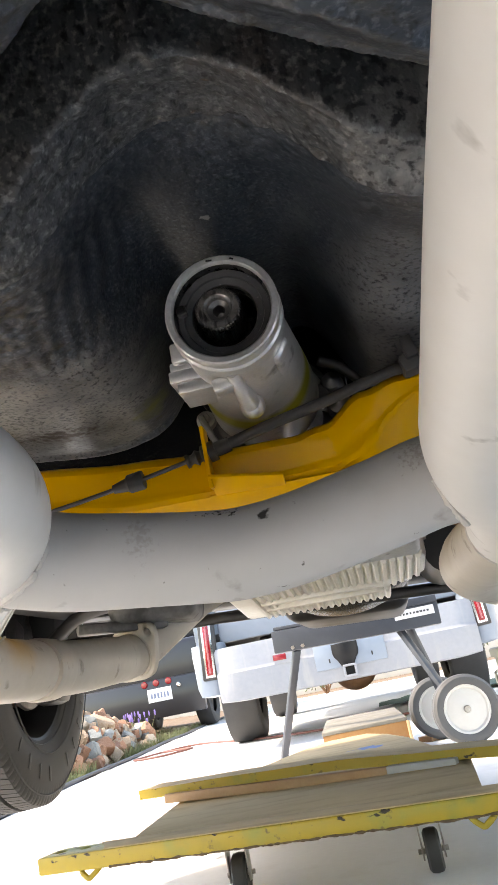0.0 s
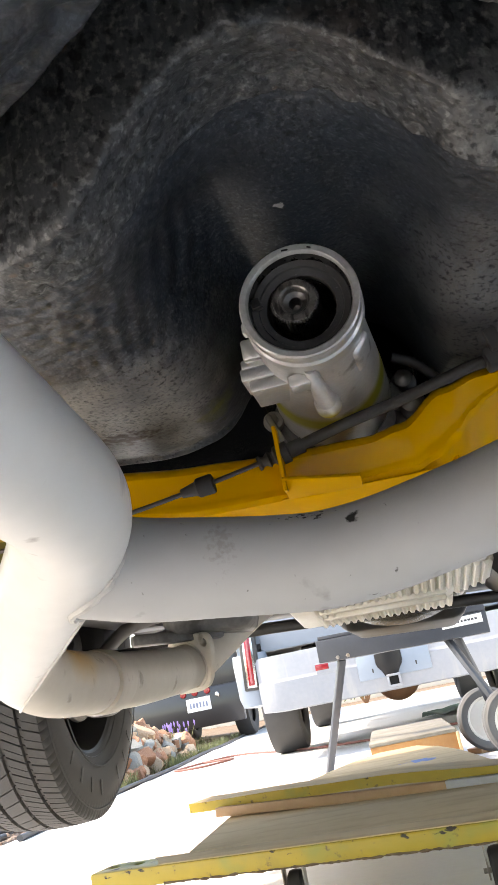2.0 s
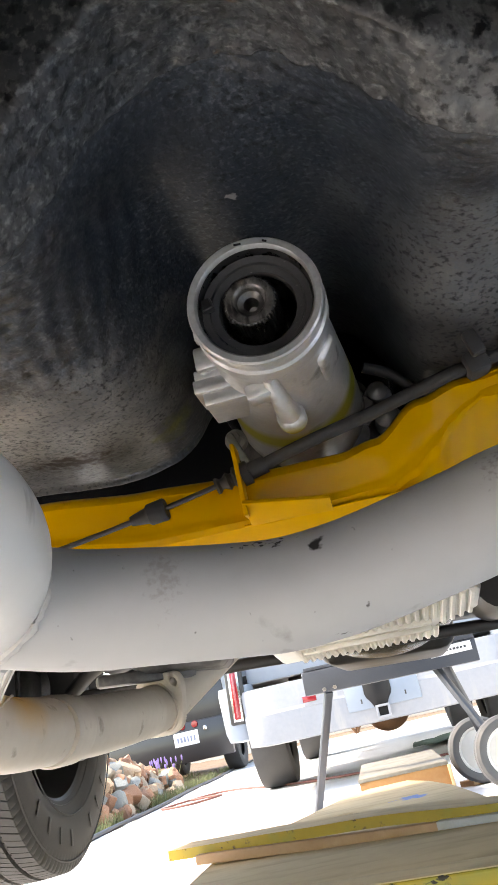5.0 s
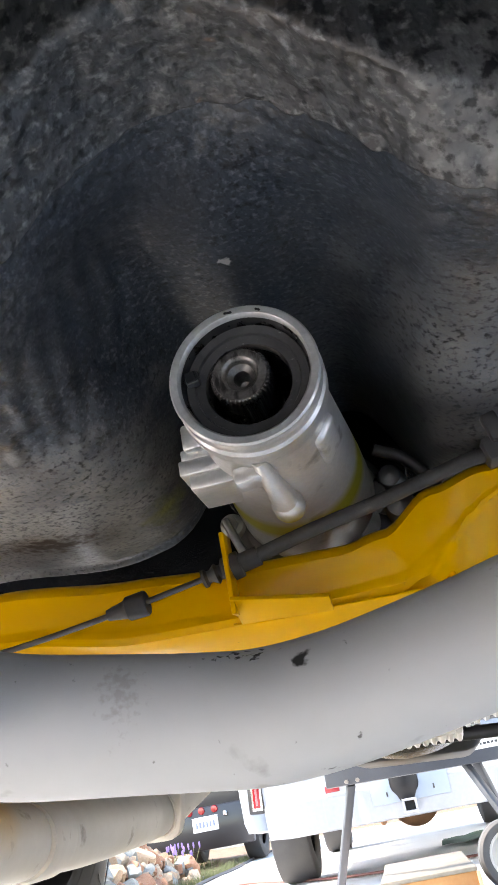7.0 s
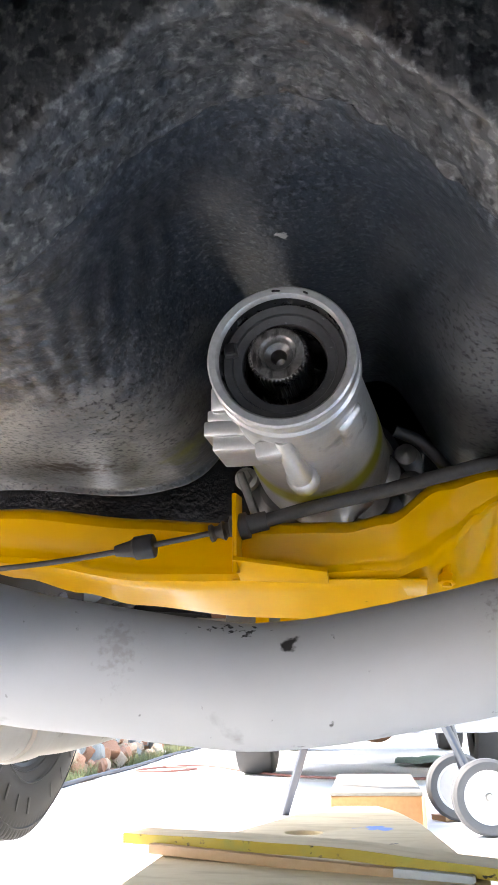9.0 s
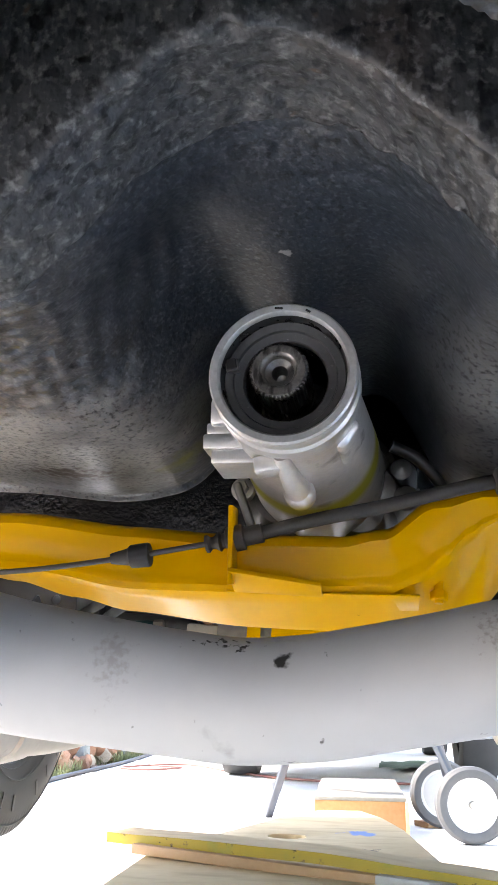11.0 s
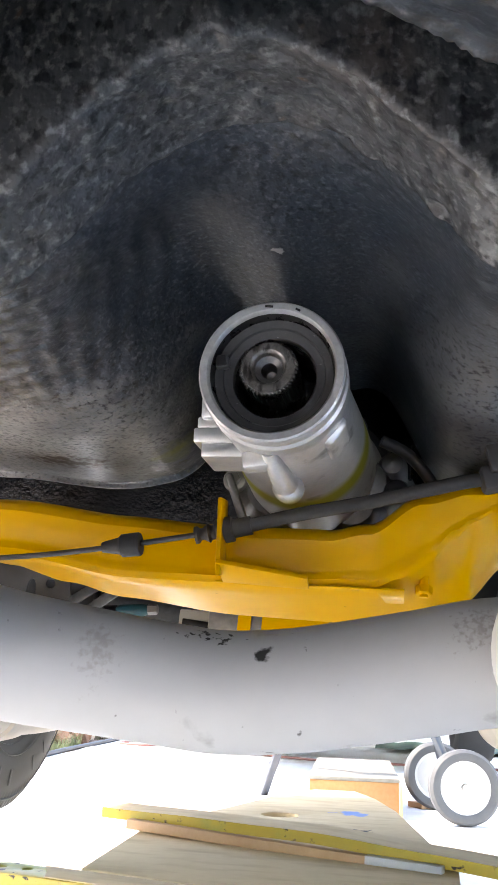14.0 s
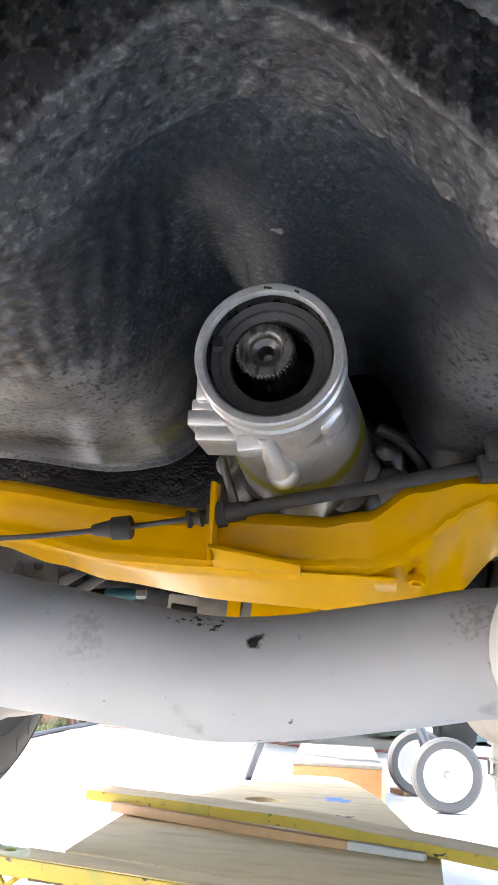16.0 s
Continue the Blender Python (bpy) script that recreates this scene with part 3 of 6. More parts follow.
def floor_height(x, y):
    """Underside of the floor: tunnel and flat toe boards ahead of a lapped sheet edge, a rough band behind it, then a valley and the next pressing."""
    d = x + 0.085
    p = Vector((x, y, 0))
    fade = max(0.0, min(1.0, (0.8 - abs(d)) * 4))
    edge = LAP_EDGE(d)
    if y >= LAP:
        wide = d * (1 + (0.25 if d < 0 else 0.10) * ease((y - 0.575) / 0.09))
        inner = TUNNEL_LEFT(wide) if d < 0 else TUNNEL_RIGHT(wide) - 0.026 * ease((y - 0.59) / 0.15) * ease((d - 0.05) / 0.05)
        z = edge + 0.005 + (inner - edge - 0.005) * ease((y - LAP) / 0.10)
        front = y - 0.798 - 0.004 * noise.noise((x * 14, 0, 3))
        z += (0.22 * ease(front / 0.05) - 0.004 * math.exp(-(front / 0.005) ** 2)) * ease((abs(d) - 0.075) / 0.03)
        k = max(0, min(1, (y - 0.48) * 12))
        for rx, h, w in ((-0.126, 0.0030, 0.013), (-0.046, 0.0040, 0.013), (-0.086, -0.002, 0.020), (-0.012, -0.003, 0.012)):
            z += h * k * math.exp(-((x - rx) / w) ** 2)
        if -0.235 < x < -0.135 and 0.48 < y < 0.62:
            z += 0.0011 * math.sin((x + 0.25 * y) * 470 + 2 * noise.noise(p * 30)) * math.sin((x + 0.235) / 0.10 * math.pi) * math.sin((y - 0.48) / 0.14 * math.pi)
    else:
        crest, lip = 0.378 + 0.26 * abs(d), 0.262 + 0.62 * abs(d)
        crest = max(crest, lip + 0.035)
        back = LAP - y
        z = edge - 0.018 * ease(back / 0.10) * math.exp(-(d / 0.085) ** 2)
        z += 0.30 * min(back, 0.06) * ease((d - 0.07) / 0.05) * ease((0.30 - d) / 0.1)
        if y < crest:
            v = (crest - y) / (crest - lip)
            under = 0.650 - 0.14 * min(abs(d), 0.22) + 0.012 * noise.noise((x * 9, y * 9, 5))
            if v < 1:
                z += (under - z) * ease(v) + 0.24 * math.sin(math.pi * v) ** 1.5 * math.exp(-(d / 0.26) ** 4)
            else:
                z = under - 0.022 * ease((v - 1) / 0.5)
    p.z = z
    return z + 0.003 * fade * noise.noise(p * 9)


def floor_relief(p, y):
    """Pebbled coating on the rear sheet, orange peel in the tunnel."""
    if abs(p.x + 0.08) > 0.42 or not 0.12 < y < 1.1:
        return 0.0
    if y < LAP:
        pits = max(0.0, noise.noise(p * 75 + Vector((9, 3, 1))) - 0.28)
        return noise.noise(p * 60) * 0.0011 + noise.noise(p * 120 + Vector((4, 1, 7))) * 0.0012 - 0.0060 * pits
    a = 0.15 + 0.55 * math.exp(-((y - LAP) / 0.06) ** 2) + 0.55 * ease((-0.17 - p.x) / 0.04) * ease((0.635 - y) / 0.06)
    return a * (noise.noise(p * 80) * 0.0010 + noise.noise(p * 150 + Vector((4, 1, 7))) * 0.0012)


def floor_lap(x, y):
    w = 0.0035 * noise.noise((x * 40, 0, 7)) + 0.0025 * noise.noise((x * 130, 0, 2))
    return y + w * math.exp(-((y - LAP) / 0.015) ** 2)


def build_underbody():
    car = car_thing("car_underbody", "black undercoated car floor with a deep rough transmission tunnel", "car floor")
    xs = np.concatenate([np.linspace(-0.96, -0.44, 18)[:-1], np.arange(-0.44, -0.24, 0.0025), np.arange(-0.24, -0.02, 0.0013), np.arange(-0.02, 0.12, 0.0017), np.linspace(0.122, 0.80, 28)])
    ys = np.concatenate([np.linspace(-1.9, 0.16, 24)[:-1], np.arange(0.16, 0.449, 0.0020), [0.4492, 0.4498, 0.4502, 0.4508], np.arange(0.4525, 0.792, 0.0021), np.arange(0.793, 0.812, 0.0012), np.linspace(0.814, 0.95, 40), np.linspace(0.96, 1.22, 10)])
    # The third coat is the shade-black of the gap ahead of the floor.
    pan = part("floor_pan", grid_surface(xs, ys, floor_height, floor_lap, floor_relief), [UNDERCOAT, COARSE_UNDERCOAT, CAVITY_BLACK], car, smooth=False)
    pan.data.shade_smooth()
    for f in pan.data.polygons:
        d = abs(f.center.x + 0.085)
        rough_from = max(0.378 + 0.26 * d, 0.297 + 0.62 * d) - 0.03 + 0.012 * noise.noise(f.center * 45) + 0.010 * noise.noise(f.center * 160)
        # Behind the band the darker coat puts the valley's shade into the colour.
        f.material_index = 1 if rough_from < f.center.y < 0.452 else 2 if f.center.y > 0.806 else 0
    part("firewall", box((1.76, 0.03, 0.75), (-0.08, 1.235, 1.02), 0.01), CAVITY_BLACK, car)
    # Unseen cover, sills, fenders, bonnet and front panel, added to shade the underside.
    part("cabin_shell", box((1.76, 3.1, 0.03), (-0.08, -0.32, 0.90), 0.01), UNDERCOAT, car)
    for x, z in ((-0.965, 0.70), (0.805, 0.79)):
        part("sill", box((0.05, 3.3, 0.28), (x, -0.30, z + 0.03), 0.02), BLACK_PAINT, car)
    for x, low in ((-0.985, 0.58), (0.825, 0.75)):
        part("fender", box((0.03, 1.40, 1.11 - low), (x, 1.93, (1.11 + low) / 2), 0.012), BLACK_PAINT, car)
    # Unseen panel behind the camera, added to cut light from the rear.
    part("rear_panel", box((1.76, 0.04, 0.62), (-0.08, -1.95, 0.60), 0.015), BLACK_PAINT, car)
    part("bonnet", box((1.86, 1.50, 0.03), (-0.08, 1.93, 1.115), 0.012), BLACK_PAINT, car)
    part("front_panel", box((1.76, 0.05, 0.25), (-0.08, 2.62, 0.975), 0.02), BLACK_PAINT, car)
    return car


build_underbody()


# ---------------------------------------------------------------- car: transmission
def gear_ripple(count, depth):
    def f(t, r, h):
        return r - depth * (0.5 - 0.5 * max(-1, min(1, 2.2 * math.cos(count * t))))
    return f


def build_transmission():
    gear = car_thing("transmission", "cast aluminium transmission with open tail housing and splined shaft", "transmission")
    axis = Matrix.Translation((-0.0855, 0.560, 0.6455)) @ Matrix.Rotation(radians(0.8), 4, "X")
    # tail housing, bore facing the rear
    outer = [(0.0350, 0.030), (0.0350, 0.002), (0.0358, 0.0), (0.0398, 0.0), (0.0408, 0.0014), (0.0408, 0.0085), (0.0398, 0.0100), (0.0398, 0.0135), (0.0414, 0.0150), (0.0414, 0.0250), (0.0402, 0.0268),
             (0.0390, 0.036), (0.0400, 0.060), (0.0432, 0.100), (0.0480, 0.160), (0.0515, 0.225), (0.054, 0.262), (0.058, 0.27), (0.058, 0.31)]
    part("tail_housing", moved(lathe(outer, 72, caps=(False, False)), axis), ALU, gear)
    part("rear_face", moved(lathe([(0.0348, 0.0042), (0.0349, 0.0008), (0.0362, -0.0008), (0.0397, -0.0010), (0.0408, 0.0002), (0.0408, 0.0040)], 72, closed=True), axis),
         ALU_MACHINED, gear, "machined rim with small nicks")
    bore = [(0.0350, 0.002), (0.0342, 0.006), (0.0338, 0.0120), (0.0322, 0.0128), (0.0320, 0.0150), (0.0318, 0.0165), (0.0245, 0.0180), (0.0233, 0.0192), (0.0236, 0.075),
            (0.004, 0.078)]
    part("bore", moved(lathe(bore, 72, caps=(False, True)), axis), OILY, gear, "oily black stepped bore")
    part("bushing_ring", moved(lathe([(0.0234, 0.0140), (0.0240, 0.0128), (0.0285, 0.0116), (0.0292, 0.0098), (0.0334, 0.0088), (0.0338, 0.0110), (0.0330, 0.0178), (0.0236, 0.0185)], 72, closed=True), axis), SEAL, gear, "worn black rubber seal")
    part("seal_lip", moved(lathe([(0.0230, 0.0150), (0.0231, 0.0138), (0.0238, 0.0130), (0.0240, 0.0152)], 72, closed=True), axis), STEEL_DARK, gear, "thin bright seal edge")
    part("keyway_lip", moved(box((0.0072, 0.006, 0.0078), (-0.0298, 0.0086, 0.0068), 0.0010, (0, -12, 0)), axis), SEAL, gear)
    # A raised black block gives the notch its shade by colour.
    part("keyway", moved(box((0.0056, 0.006, 0.0060), (-0.0300, 0.0074, 0.0068), 0.0006, (0, -12, 0)), axis), BLACK_PLASTIC, gear, "black block standing for the shaded keyway notch")
    part("flank_boss", box((0.012, 0.040, 0.020), (-0.0545, 0.622, 0.6275), 0.004, (0, 32, 0), 3), ALU, gear)
    for a, w in ((97, 0.0046), (72, 0.0030)):
        q = radians(a)
        part("rim_nick", moved(box((w, 0.0012, 0.0012), (0.0380 * math.cos(q), -0.0012, 0.0376 * math.sin(q)), 0.0004, (0, 90 - a + 8, 0)), axis), OILY, gear)
    # splined shaft with a centre drilling
    shaft = Matrix.Translation((-0.0042, 0.0, 0.0058)) @ axis
    teeth = gear_ripple(44, 0.0008)
    # Shaft body blackened for the bore's shade; only the spline tips stay bright.
    output = part("output_shaft", moved(lathe([(0.0168, 0.0140), (0.0168, 0.060), (0.0168, 0.090)], 44 * 6, ripple=teeth, caps=(False, False)), shaft), OILY, gear, "oily splined steel shaft, blackened for the bore's shade")
    part("spline_ring", moved(lathe([(0.0150, 0.0112), (0.0162, 0.0116), (0.0170, 0.0130), (0.0170, 0.0150)], 44 * 6, ripple=teeth, caps=(False, False)), shaft), STEEL_DARK, output, "bright worn spline tips")
    part("shaft_end", moved(lathe([(0.0152, 0.0114), (0.0148, 0.0108), (0.0112, 0.0106), (0.0104, 0.0108), (0.0090, 0.0125), (0.0082, 0.0150)], 64, caps=(False, False)), shaft),
         STEEL, output, "scratched turned end with a bright chamfer")
    # A darker steel puts the drilling's shade into its colour.
    part("centre_hole", moved(lathe([(0.0083, 0.0149), (0.0070, 0.0160), (0.0048, 0.0172), (0.0042, 0.0190), (0.0030, 0.027), (0.0005, 0.028)], 48, caps=(False, True)), shaft), STEEL_DARK, output, "dark centre hole")
    # stacked pad on the lower flank
    for (w, d, h), c, bv in (((0.062, 0.034, 0.0096), (-0.1105, 0.638, 0.6262), 0.0012), ((0.056, 0.040, 0.0090), (-0.1080, 0.643, 0.6172), 0.0012), ((0.024, 0.022, 0.0080), (-0.1290, 0.636, 0.6345), 0.0015),
                             ((0.015, 0.020, 0.017), (-0.1310, 0.630, 0.6440), 0.0022), ((0.009, 0.010, 0.009), (-0.1300, 0.614, 0.6560), 0.002)):
        part("mounting_pad", box((w, d, h), c, bv, (1, -3, 0)), ALU, gear)
    part("collar_key", box((0.022, 0.016, 0.010), (-0.094, 0.606, 0.606), 0.002, (0, -10, 0)), ALU, gear)
    # drain lug under the housing
    lug = join(tube(spline([(-0.0880, 0.590, 0.6085), (-0.0868, 0.606, 0.6055), (-0.0850, 0.626, 0.6025), (-0.0835, 0.645, 0.6008)]), [0.0046 + 0.0042 * (i / 24) ** 1.6 for i in range(25)], 20),
               moved(lathe([(0.0005, -0.0090), (0.005, -0.0084), (0.0082, -0.005), (0.0098, 0.0), (0.0098, 0.010), (0.006, 0.018), (0.0005, 0.019)], 24), Matrix.Translation((-0.0832, 0.645, 0.6008))))
    part("drain_lug", lug, ALU, gear, "rounded lug with yellow overspray")
    shell = moved(lathe([(0.0005, -0.055), (0.020, -0.050), (0.032, -0.030), (0.036, 0.0), (0.036, 0.05)], 32), Matrix.Translation((-0.112, 0.815, 0.625)))
    part("governor_cover", shell, ALU_DULL, gear, "dull rounded side cover")
    part("side_cover", moved(lathe([(0.0005, -0.04), (0.018, -0.036), (0.028, -0.02), (0.030, 0.05)], 28), Matrix.Translation((-0.052, 0.815, 0.622))), ALU_DULL, gear)
    # main case ahead of the tail housing
    case = [(0.054, 0.275), (0.066, 0.285), (0.068, 0.315), (0.066, 0.33), (0.090, 0.42), (0.110, 0.60), (0.125, 0.70), (0.150, 0.82), (0.160, 0.88)]
    part("main_case", moved(lathe(case, 40), axis), ALU_DULL, gear, "dull grey cast case")
    for k in range(8):
        a = 2 * math.pi * k / 8 + 0.2
        m = axis @ Matrix.Translation((0.060 * math.cos(a), 0.272, 0.060 * math.sin(a))) @ Matrix.Rotation(radians(90), 4, "X")
        part("case_bolt", moved(hexagon(0.0065, 0.010), m), ALU_DULL, gear)
    # shift lever and loop beside the case
    lever = part("shift_lever", box((0.006, 0.012, 0.050), (-0.133, 0.742, 0.606), 0.002, (14, -22, 0)), ALU_DULL, gear)
    part("lever_washer", moved(lathe([(0.002, -0.004), (0.0085, -0.003), (0.0090, 0), (0.0085, 0.006)], 20), Matrix.Translation((-0.139, 0.748, 0.626))), BOLT, lever)
    part("lever_nut", moved(hexagon(0.0055, 0.006), Matrix.Translation((-0.139, 0.744, 0.626)) @ Matrix.Rotation(radians(90), 4, "X")), BOLT, lever)
    for x, z, r in ((-0.040, 0.640, 0.020), (-0.018, 0.632, 0.014), (-0.022, 0.655, 0.012)):
        part("case_boss", moved(lathe([(0.0005, -0.030), (r * 0.7, -0.026), (r, -0.010), (r * 1.05, 0.05)], 24), Matrix.Translation((x, 0.805, z))), ALU_DULL, gear)
    part("cooler_line", tube(spline([(-0.030, 0.735, 0.660), (-0.010, 0.742, 0.652), (0.008, 0.752, 0.634), (0.016, 0.78, 0.618)]), 0.0045, 12), BLACK_PAINT, gear)
    return gear


build_transmission()


def build_pan():
    pan = car_thing("transmission_pan", "bright ribbed aluminium transmission oil pan", "oil pan")
    w, d, h = 0.283, 0.27, 0.050
    place = Matrix.Translation((-0.082, 1.255, 0.5045)) @ Matrix.Rotation(radians(-2.0), 4, "Y") @ Matrix.Rotation(radians(-6.0), 4, "X")

    def far(x):
        """The front edge steps back on one side."""
        return d / 2 if x < 0.088 else d / 2 - 0.085 - 1.1 * (x - 0.088)
    outline = [(-w / 2, -d / 2), (w / 2 - 0.02, -d / 2), (w / 2 - 0.006, -d / 2 + 0.008), (w / 2, -d / 2 + 0.03), (w / 2, far(w / 2)), (0.092, far(0.092)), (0.086, d / 2), (-w / 2 + 0.004, d / 2), (-w / 2, d / 2 - 0.01)]
    part("pan_body", moved(slab(outline, h, 0.006), place), PAN_ALU, pan)
    part("pan_rail", moved(slab([(x * 1.07, y * 1.04) for x, y in outline], 0.008, 0.002), place @ Matrix.Translation((0, 0, h))), ALU_DULL, pan)
    n = 22
    pitch = (w - 0.036) / n
    for k in range(n):
        x = -w / 2 + 0.030 + pitch * (k + 0.5)
        runs = ((-d / 2 + 0.004, far(x) - 0.004),) if k < 3 or k > n - 5 else ((-d / 2 + 0.004, -0.006), (0.062, far(x) - 0.004))
        for y0, y1 in runs:
            fin = bmesh.new()
            sec = ((-0.50, 0.004), (-0.42, -0.0004), (-0.20, -0.0046), (0.16, -0.0046), (0.34, -0.0004), (0.50, 0.004))
            rows = [[fin.verts.new((x + dx * pitch, y + (e if dz < -0.003 else 0), dz)) for dx, dz in sec] for y, e in ((y0, 0.004), (y1, -0.006))]
            m = len(sec)
            for q in range(m):
                fin.faces.new((rows[0][q], rows[0][(q + 1) % m], rows[1][(q + 1) % m], rows[1][q]))
            fin.faces.new(rows[0])
            fin.faces.new(rows[1])
            part("fin", moved(fin, place), PAN_ALU, pan, smooth=False)
    for y in (0.004, 0.052):
        part("cross_rib", moved(box((pitch * 16.0, 0.009, 0.010), (-0.010, y, -0.002), 0.002), place), PAN_ALU, pan)
    part("drain_plug", moved(lathe([(0.0005, -0.012), (0.011, -0.011), (0.013, -0.006), (0.013, 0.004), (0.019, 0.005), (0.019, 0.010)], 6, "Z"), place @ Matrix.Translation((0.012, -d / 2 - 0.022, 0.004))), BOLT, pan, "dull hexagonal drain plug")
    part("rear_slope", moved(box((w * 0.92, 0.11, 0.020), (0.004, -d / 2 - 0.045, 0.020), 0.009, (-14, 0, 0), 4), place), ALU, pan, "smooth shiny rear slope of the pan")
    for k in range(6):
        for s in (-1, 1):
            m = place @ Matrix.Translation((s * (w / 2 + 0.004), -d / 2 + 0.03 + k * ((d - 0.06) / 5 if s < 0 else 0.016), h - 0.002)) @ Matrix.Rotation(radians(180), 4, "X")
            part("pan_bolt", moved(hexagon(0.006, 0.006), m), BOLT, pan)
    return pan


build_pan()


def build_engine():
    eng = car_thing("engine", "dark oily engine block and shade-black bellhousing above the pan", "engine")
    # Bellhousing and cover are blackened in place of the shade under the pan.
    part("bellhousing", moved(lathe([(0.10, 0.0), (0.150, 0.03), (0.176, 0.10), (0.182, 0.15), (0.176, 0.155)], 44), Matrix.Translation((-0.075, 1.43, 0.665))), CAVITY_BLACK, eng)
    part("dust_cover", moved(lathe([(0.10, 0.0), (0.176, 0.004), (0.178, 0.012), (0.10, 0.014)], 44), Matrix.Translation((-0.075, 1.588, 0.665))), CAVITY_BLACK, eng)
    part("oil_sump", box((0.24, 0.36, 0.14), (-0.075, 1.80, 0.555), 0.03, segments=4), BLACK_PAINT, eng)
    part("block", box((0.42, 0.55, 0.34), (-0.075, 1.68, 0.78), 0.03), BLACK_PAINT, eng)
    part("starter", tube([(0.10, 1.30, 0.545), (0.10, 1.50, 0.545)], [0.036, 0.038], 20), BLACK_PAINT, eng)
    for x in (-0.30, 0.15):
        part("exhaust_manifold", tube(spline([(x, 1.80, 0.68), (x, 1.62, 0.66), (x - 0.01, 1.50, 0.60)]), 0.032, 16), RUST, eng)
    k = car_thing("front_crossmember", "black front suspension crossmember", "crossmember")
    part("beam", box((1.05, 0.12, 0.10), (-0.08, 1.70, 0.585), 0.02), BLACK_PAINT, k)
    for s in (-1, 1):
        part("control_arm", tube([(-0.08 + s * 0.30, 1.60, 0.53), (-0.08 + s * 0.45, 1.62, 0.51), (-0.08 + s * 0.56, 1.63, 0.47)], [0.03, 0.024, 0.02], 14), BLACK_PAINT, k)
    part("tie_rod", tube([(-0.66, 1.50, 0.49), (-0.30, 1.52, 0.505), (0.14, 1.52, 0.505), (0.50, 1.50, 0.49)], 0.010, 12), BLACK_PAINT, k)
    part("sway_bar", tube(spline([(-0.60, 1.50, 0.50), (-0.52, 1.44, 0.535), (-0.42, 1.42, 0.55)]), 0.012, 12), BLACK_PAINT, k)
    # parts seen over the crossover pipe, left of the transmission
    g = car_thing("steering_gear", "dull grey cast steering gear and brackets beside the frame", "steering gear")
    part("gear_case", box((0.13, 0.20, 0.08), (-0.345, 1.30, 0.530), 0.022, (0, 0, 8), 3), SCUFFED, g)
    part("pitman_arm", box((0.13, 0.03, 0.016), (-0.38, 1.22, 0.490), 0.005, (0, 0, 25)), SCUFFED, g)
    part("side_bolt", moved(hexagon(0.012, 0.012), Matrix.Translation((-0.33, 1.20, 0.520)) @ Matrix.Rotation(radians(90), 4, "X")), BOLT, g)
    w = car_thing("wiring_loom", "dark teal connector and black wire beside the block", "wiring")
    part("connector", tube([(-0.3050, 1.0, 0.5352), (-0.300, 1.0, 0.5358), (-0.276, 1.0, 0.5388), (-0.2690, 1.0, 0.5395)], [0.0040, 0.0068, 0.0068, 0.0045], 16), DARK_TEAL, w, "dark teal plastic connector")
    part("collar", tube([(-0.3170, 1.0, 0.5338), (-0.3045, 1.0, 0.5353)], 0.0064, 14), BLACK_PLASTIC, w, "black collar")
    part("terminal", moved(hexagon(0.0060, 0.010), Matrix.Translation((-0.2700, 1.0, 0.5400)) @ Matrix.Rotation(radians(83), 4, "Y")), BOLT, w, "bright plated terminal nut")
    part("black_wire", tube(spline([(-0.3150, 1.0, 0.5340), (-0.335, 1.02, 0.545), (-0.35, 1.08, 0.575), (-0.33, 1.18, 0.60)]), 0.004, 10), RUBBER, w)
    plate = slab([(-0.060, -0.030), (0.036, -0.040), (0.030, 0.030), (-0.060, 0.040)], 0.004, 0.001, [[(-0.004 + 0.0042 * math.cos(a), -0.014 + 0.0105 * math.sin(a)) for a in np.linspace(0, 2 * math.pi, 17)[:-1]], circle(0.014, -0.0066, 0.0042, 12)])
    b = car_thing("frame_plate", "dark scuffed steel plate with two holes behind the crossmember", "bracket")
    part("plate", moved(plate, pose(-0.3355, 0.862, 0.5525, 90, 0, 0)), BLACK_PAINT, b)
    for (x0, z0), (x1, z1) in (((-0.3560, 0.5230), (-0.2960, 0.5665)), ((-0.3290, 0.5205), (-0.2690, 0.5695))):
        b = car_thing("steel_strap", "bare steel strap bracket above the crossover pipe", "bracket", "strap brackets")
        run = Vector((x1 - x0, 0, z1 - z0))
        part("strap", box((run.length, 0.003, 0.0105), ((x0 + x1) / 2, 0.95, (z0 + z1) / 2), 0.001, (0, -math.degrees(math.atan2(run.z, run.x)), 0)), ALU_DULL, b)
    b = car_thing("shield_box", "cream and black box beside the transmission mount", "bracket")
    shell = part("shell", box((0.034, 0.040, 0.034), (-0.2015, 0.952, 0.5225), 0.002), BUCKET, b, "dirty cream sheet")
    part("black_slot", box((0.027, 0.003, 0.0070), (-0.2010, 0.9315, 0.5262), 0.001, (0, 3, 0)), BLACK_PLASTIC, shell, "black slot")
    mount = car_thing("transmission_mount", "yellow-smeared metal transmission mount on the crossmember", "mount")
    part("mount_plate", box((0.120, 0.012, 0.036), (-0.1220, 0.905, 0.5270), 0.002), ALU_DULL, mount)
    for x, w in ((-0.1480, 0.012), (-0.1020, 0.060)):
        part("paint_run", box((w, 0.002, 0.034), (x, 0.8975, 0.5270), 0), YELLOW, mount)
    part("mount_rubber", box((0.08, 0.05, 0.03), (-0.125, 0.86, 0.553), 0.006), RUBBER, mount)


build_engine()


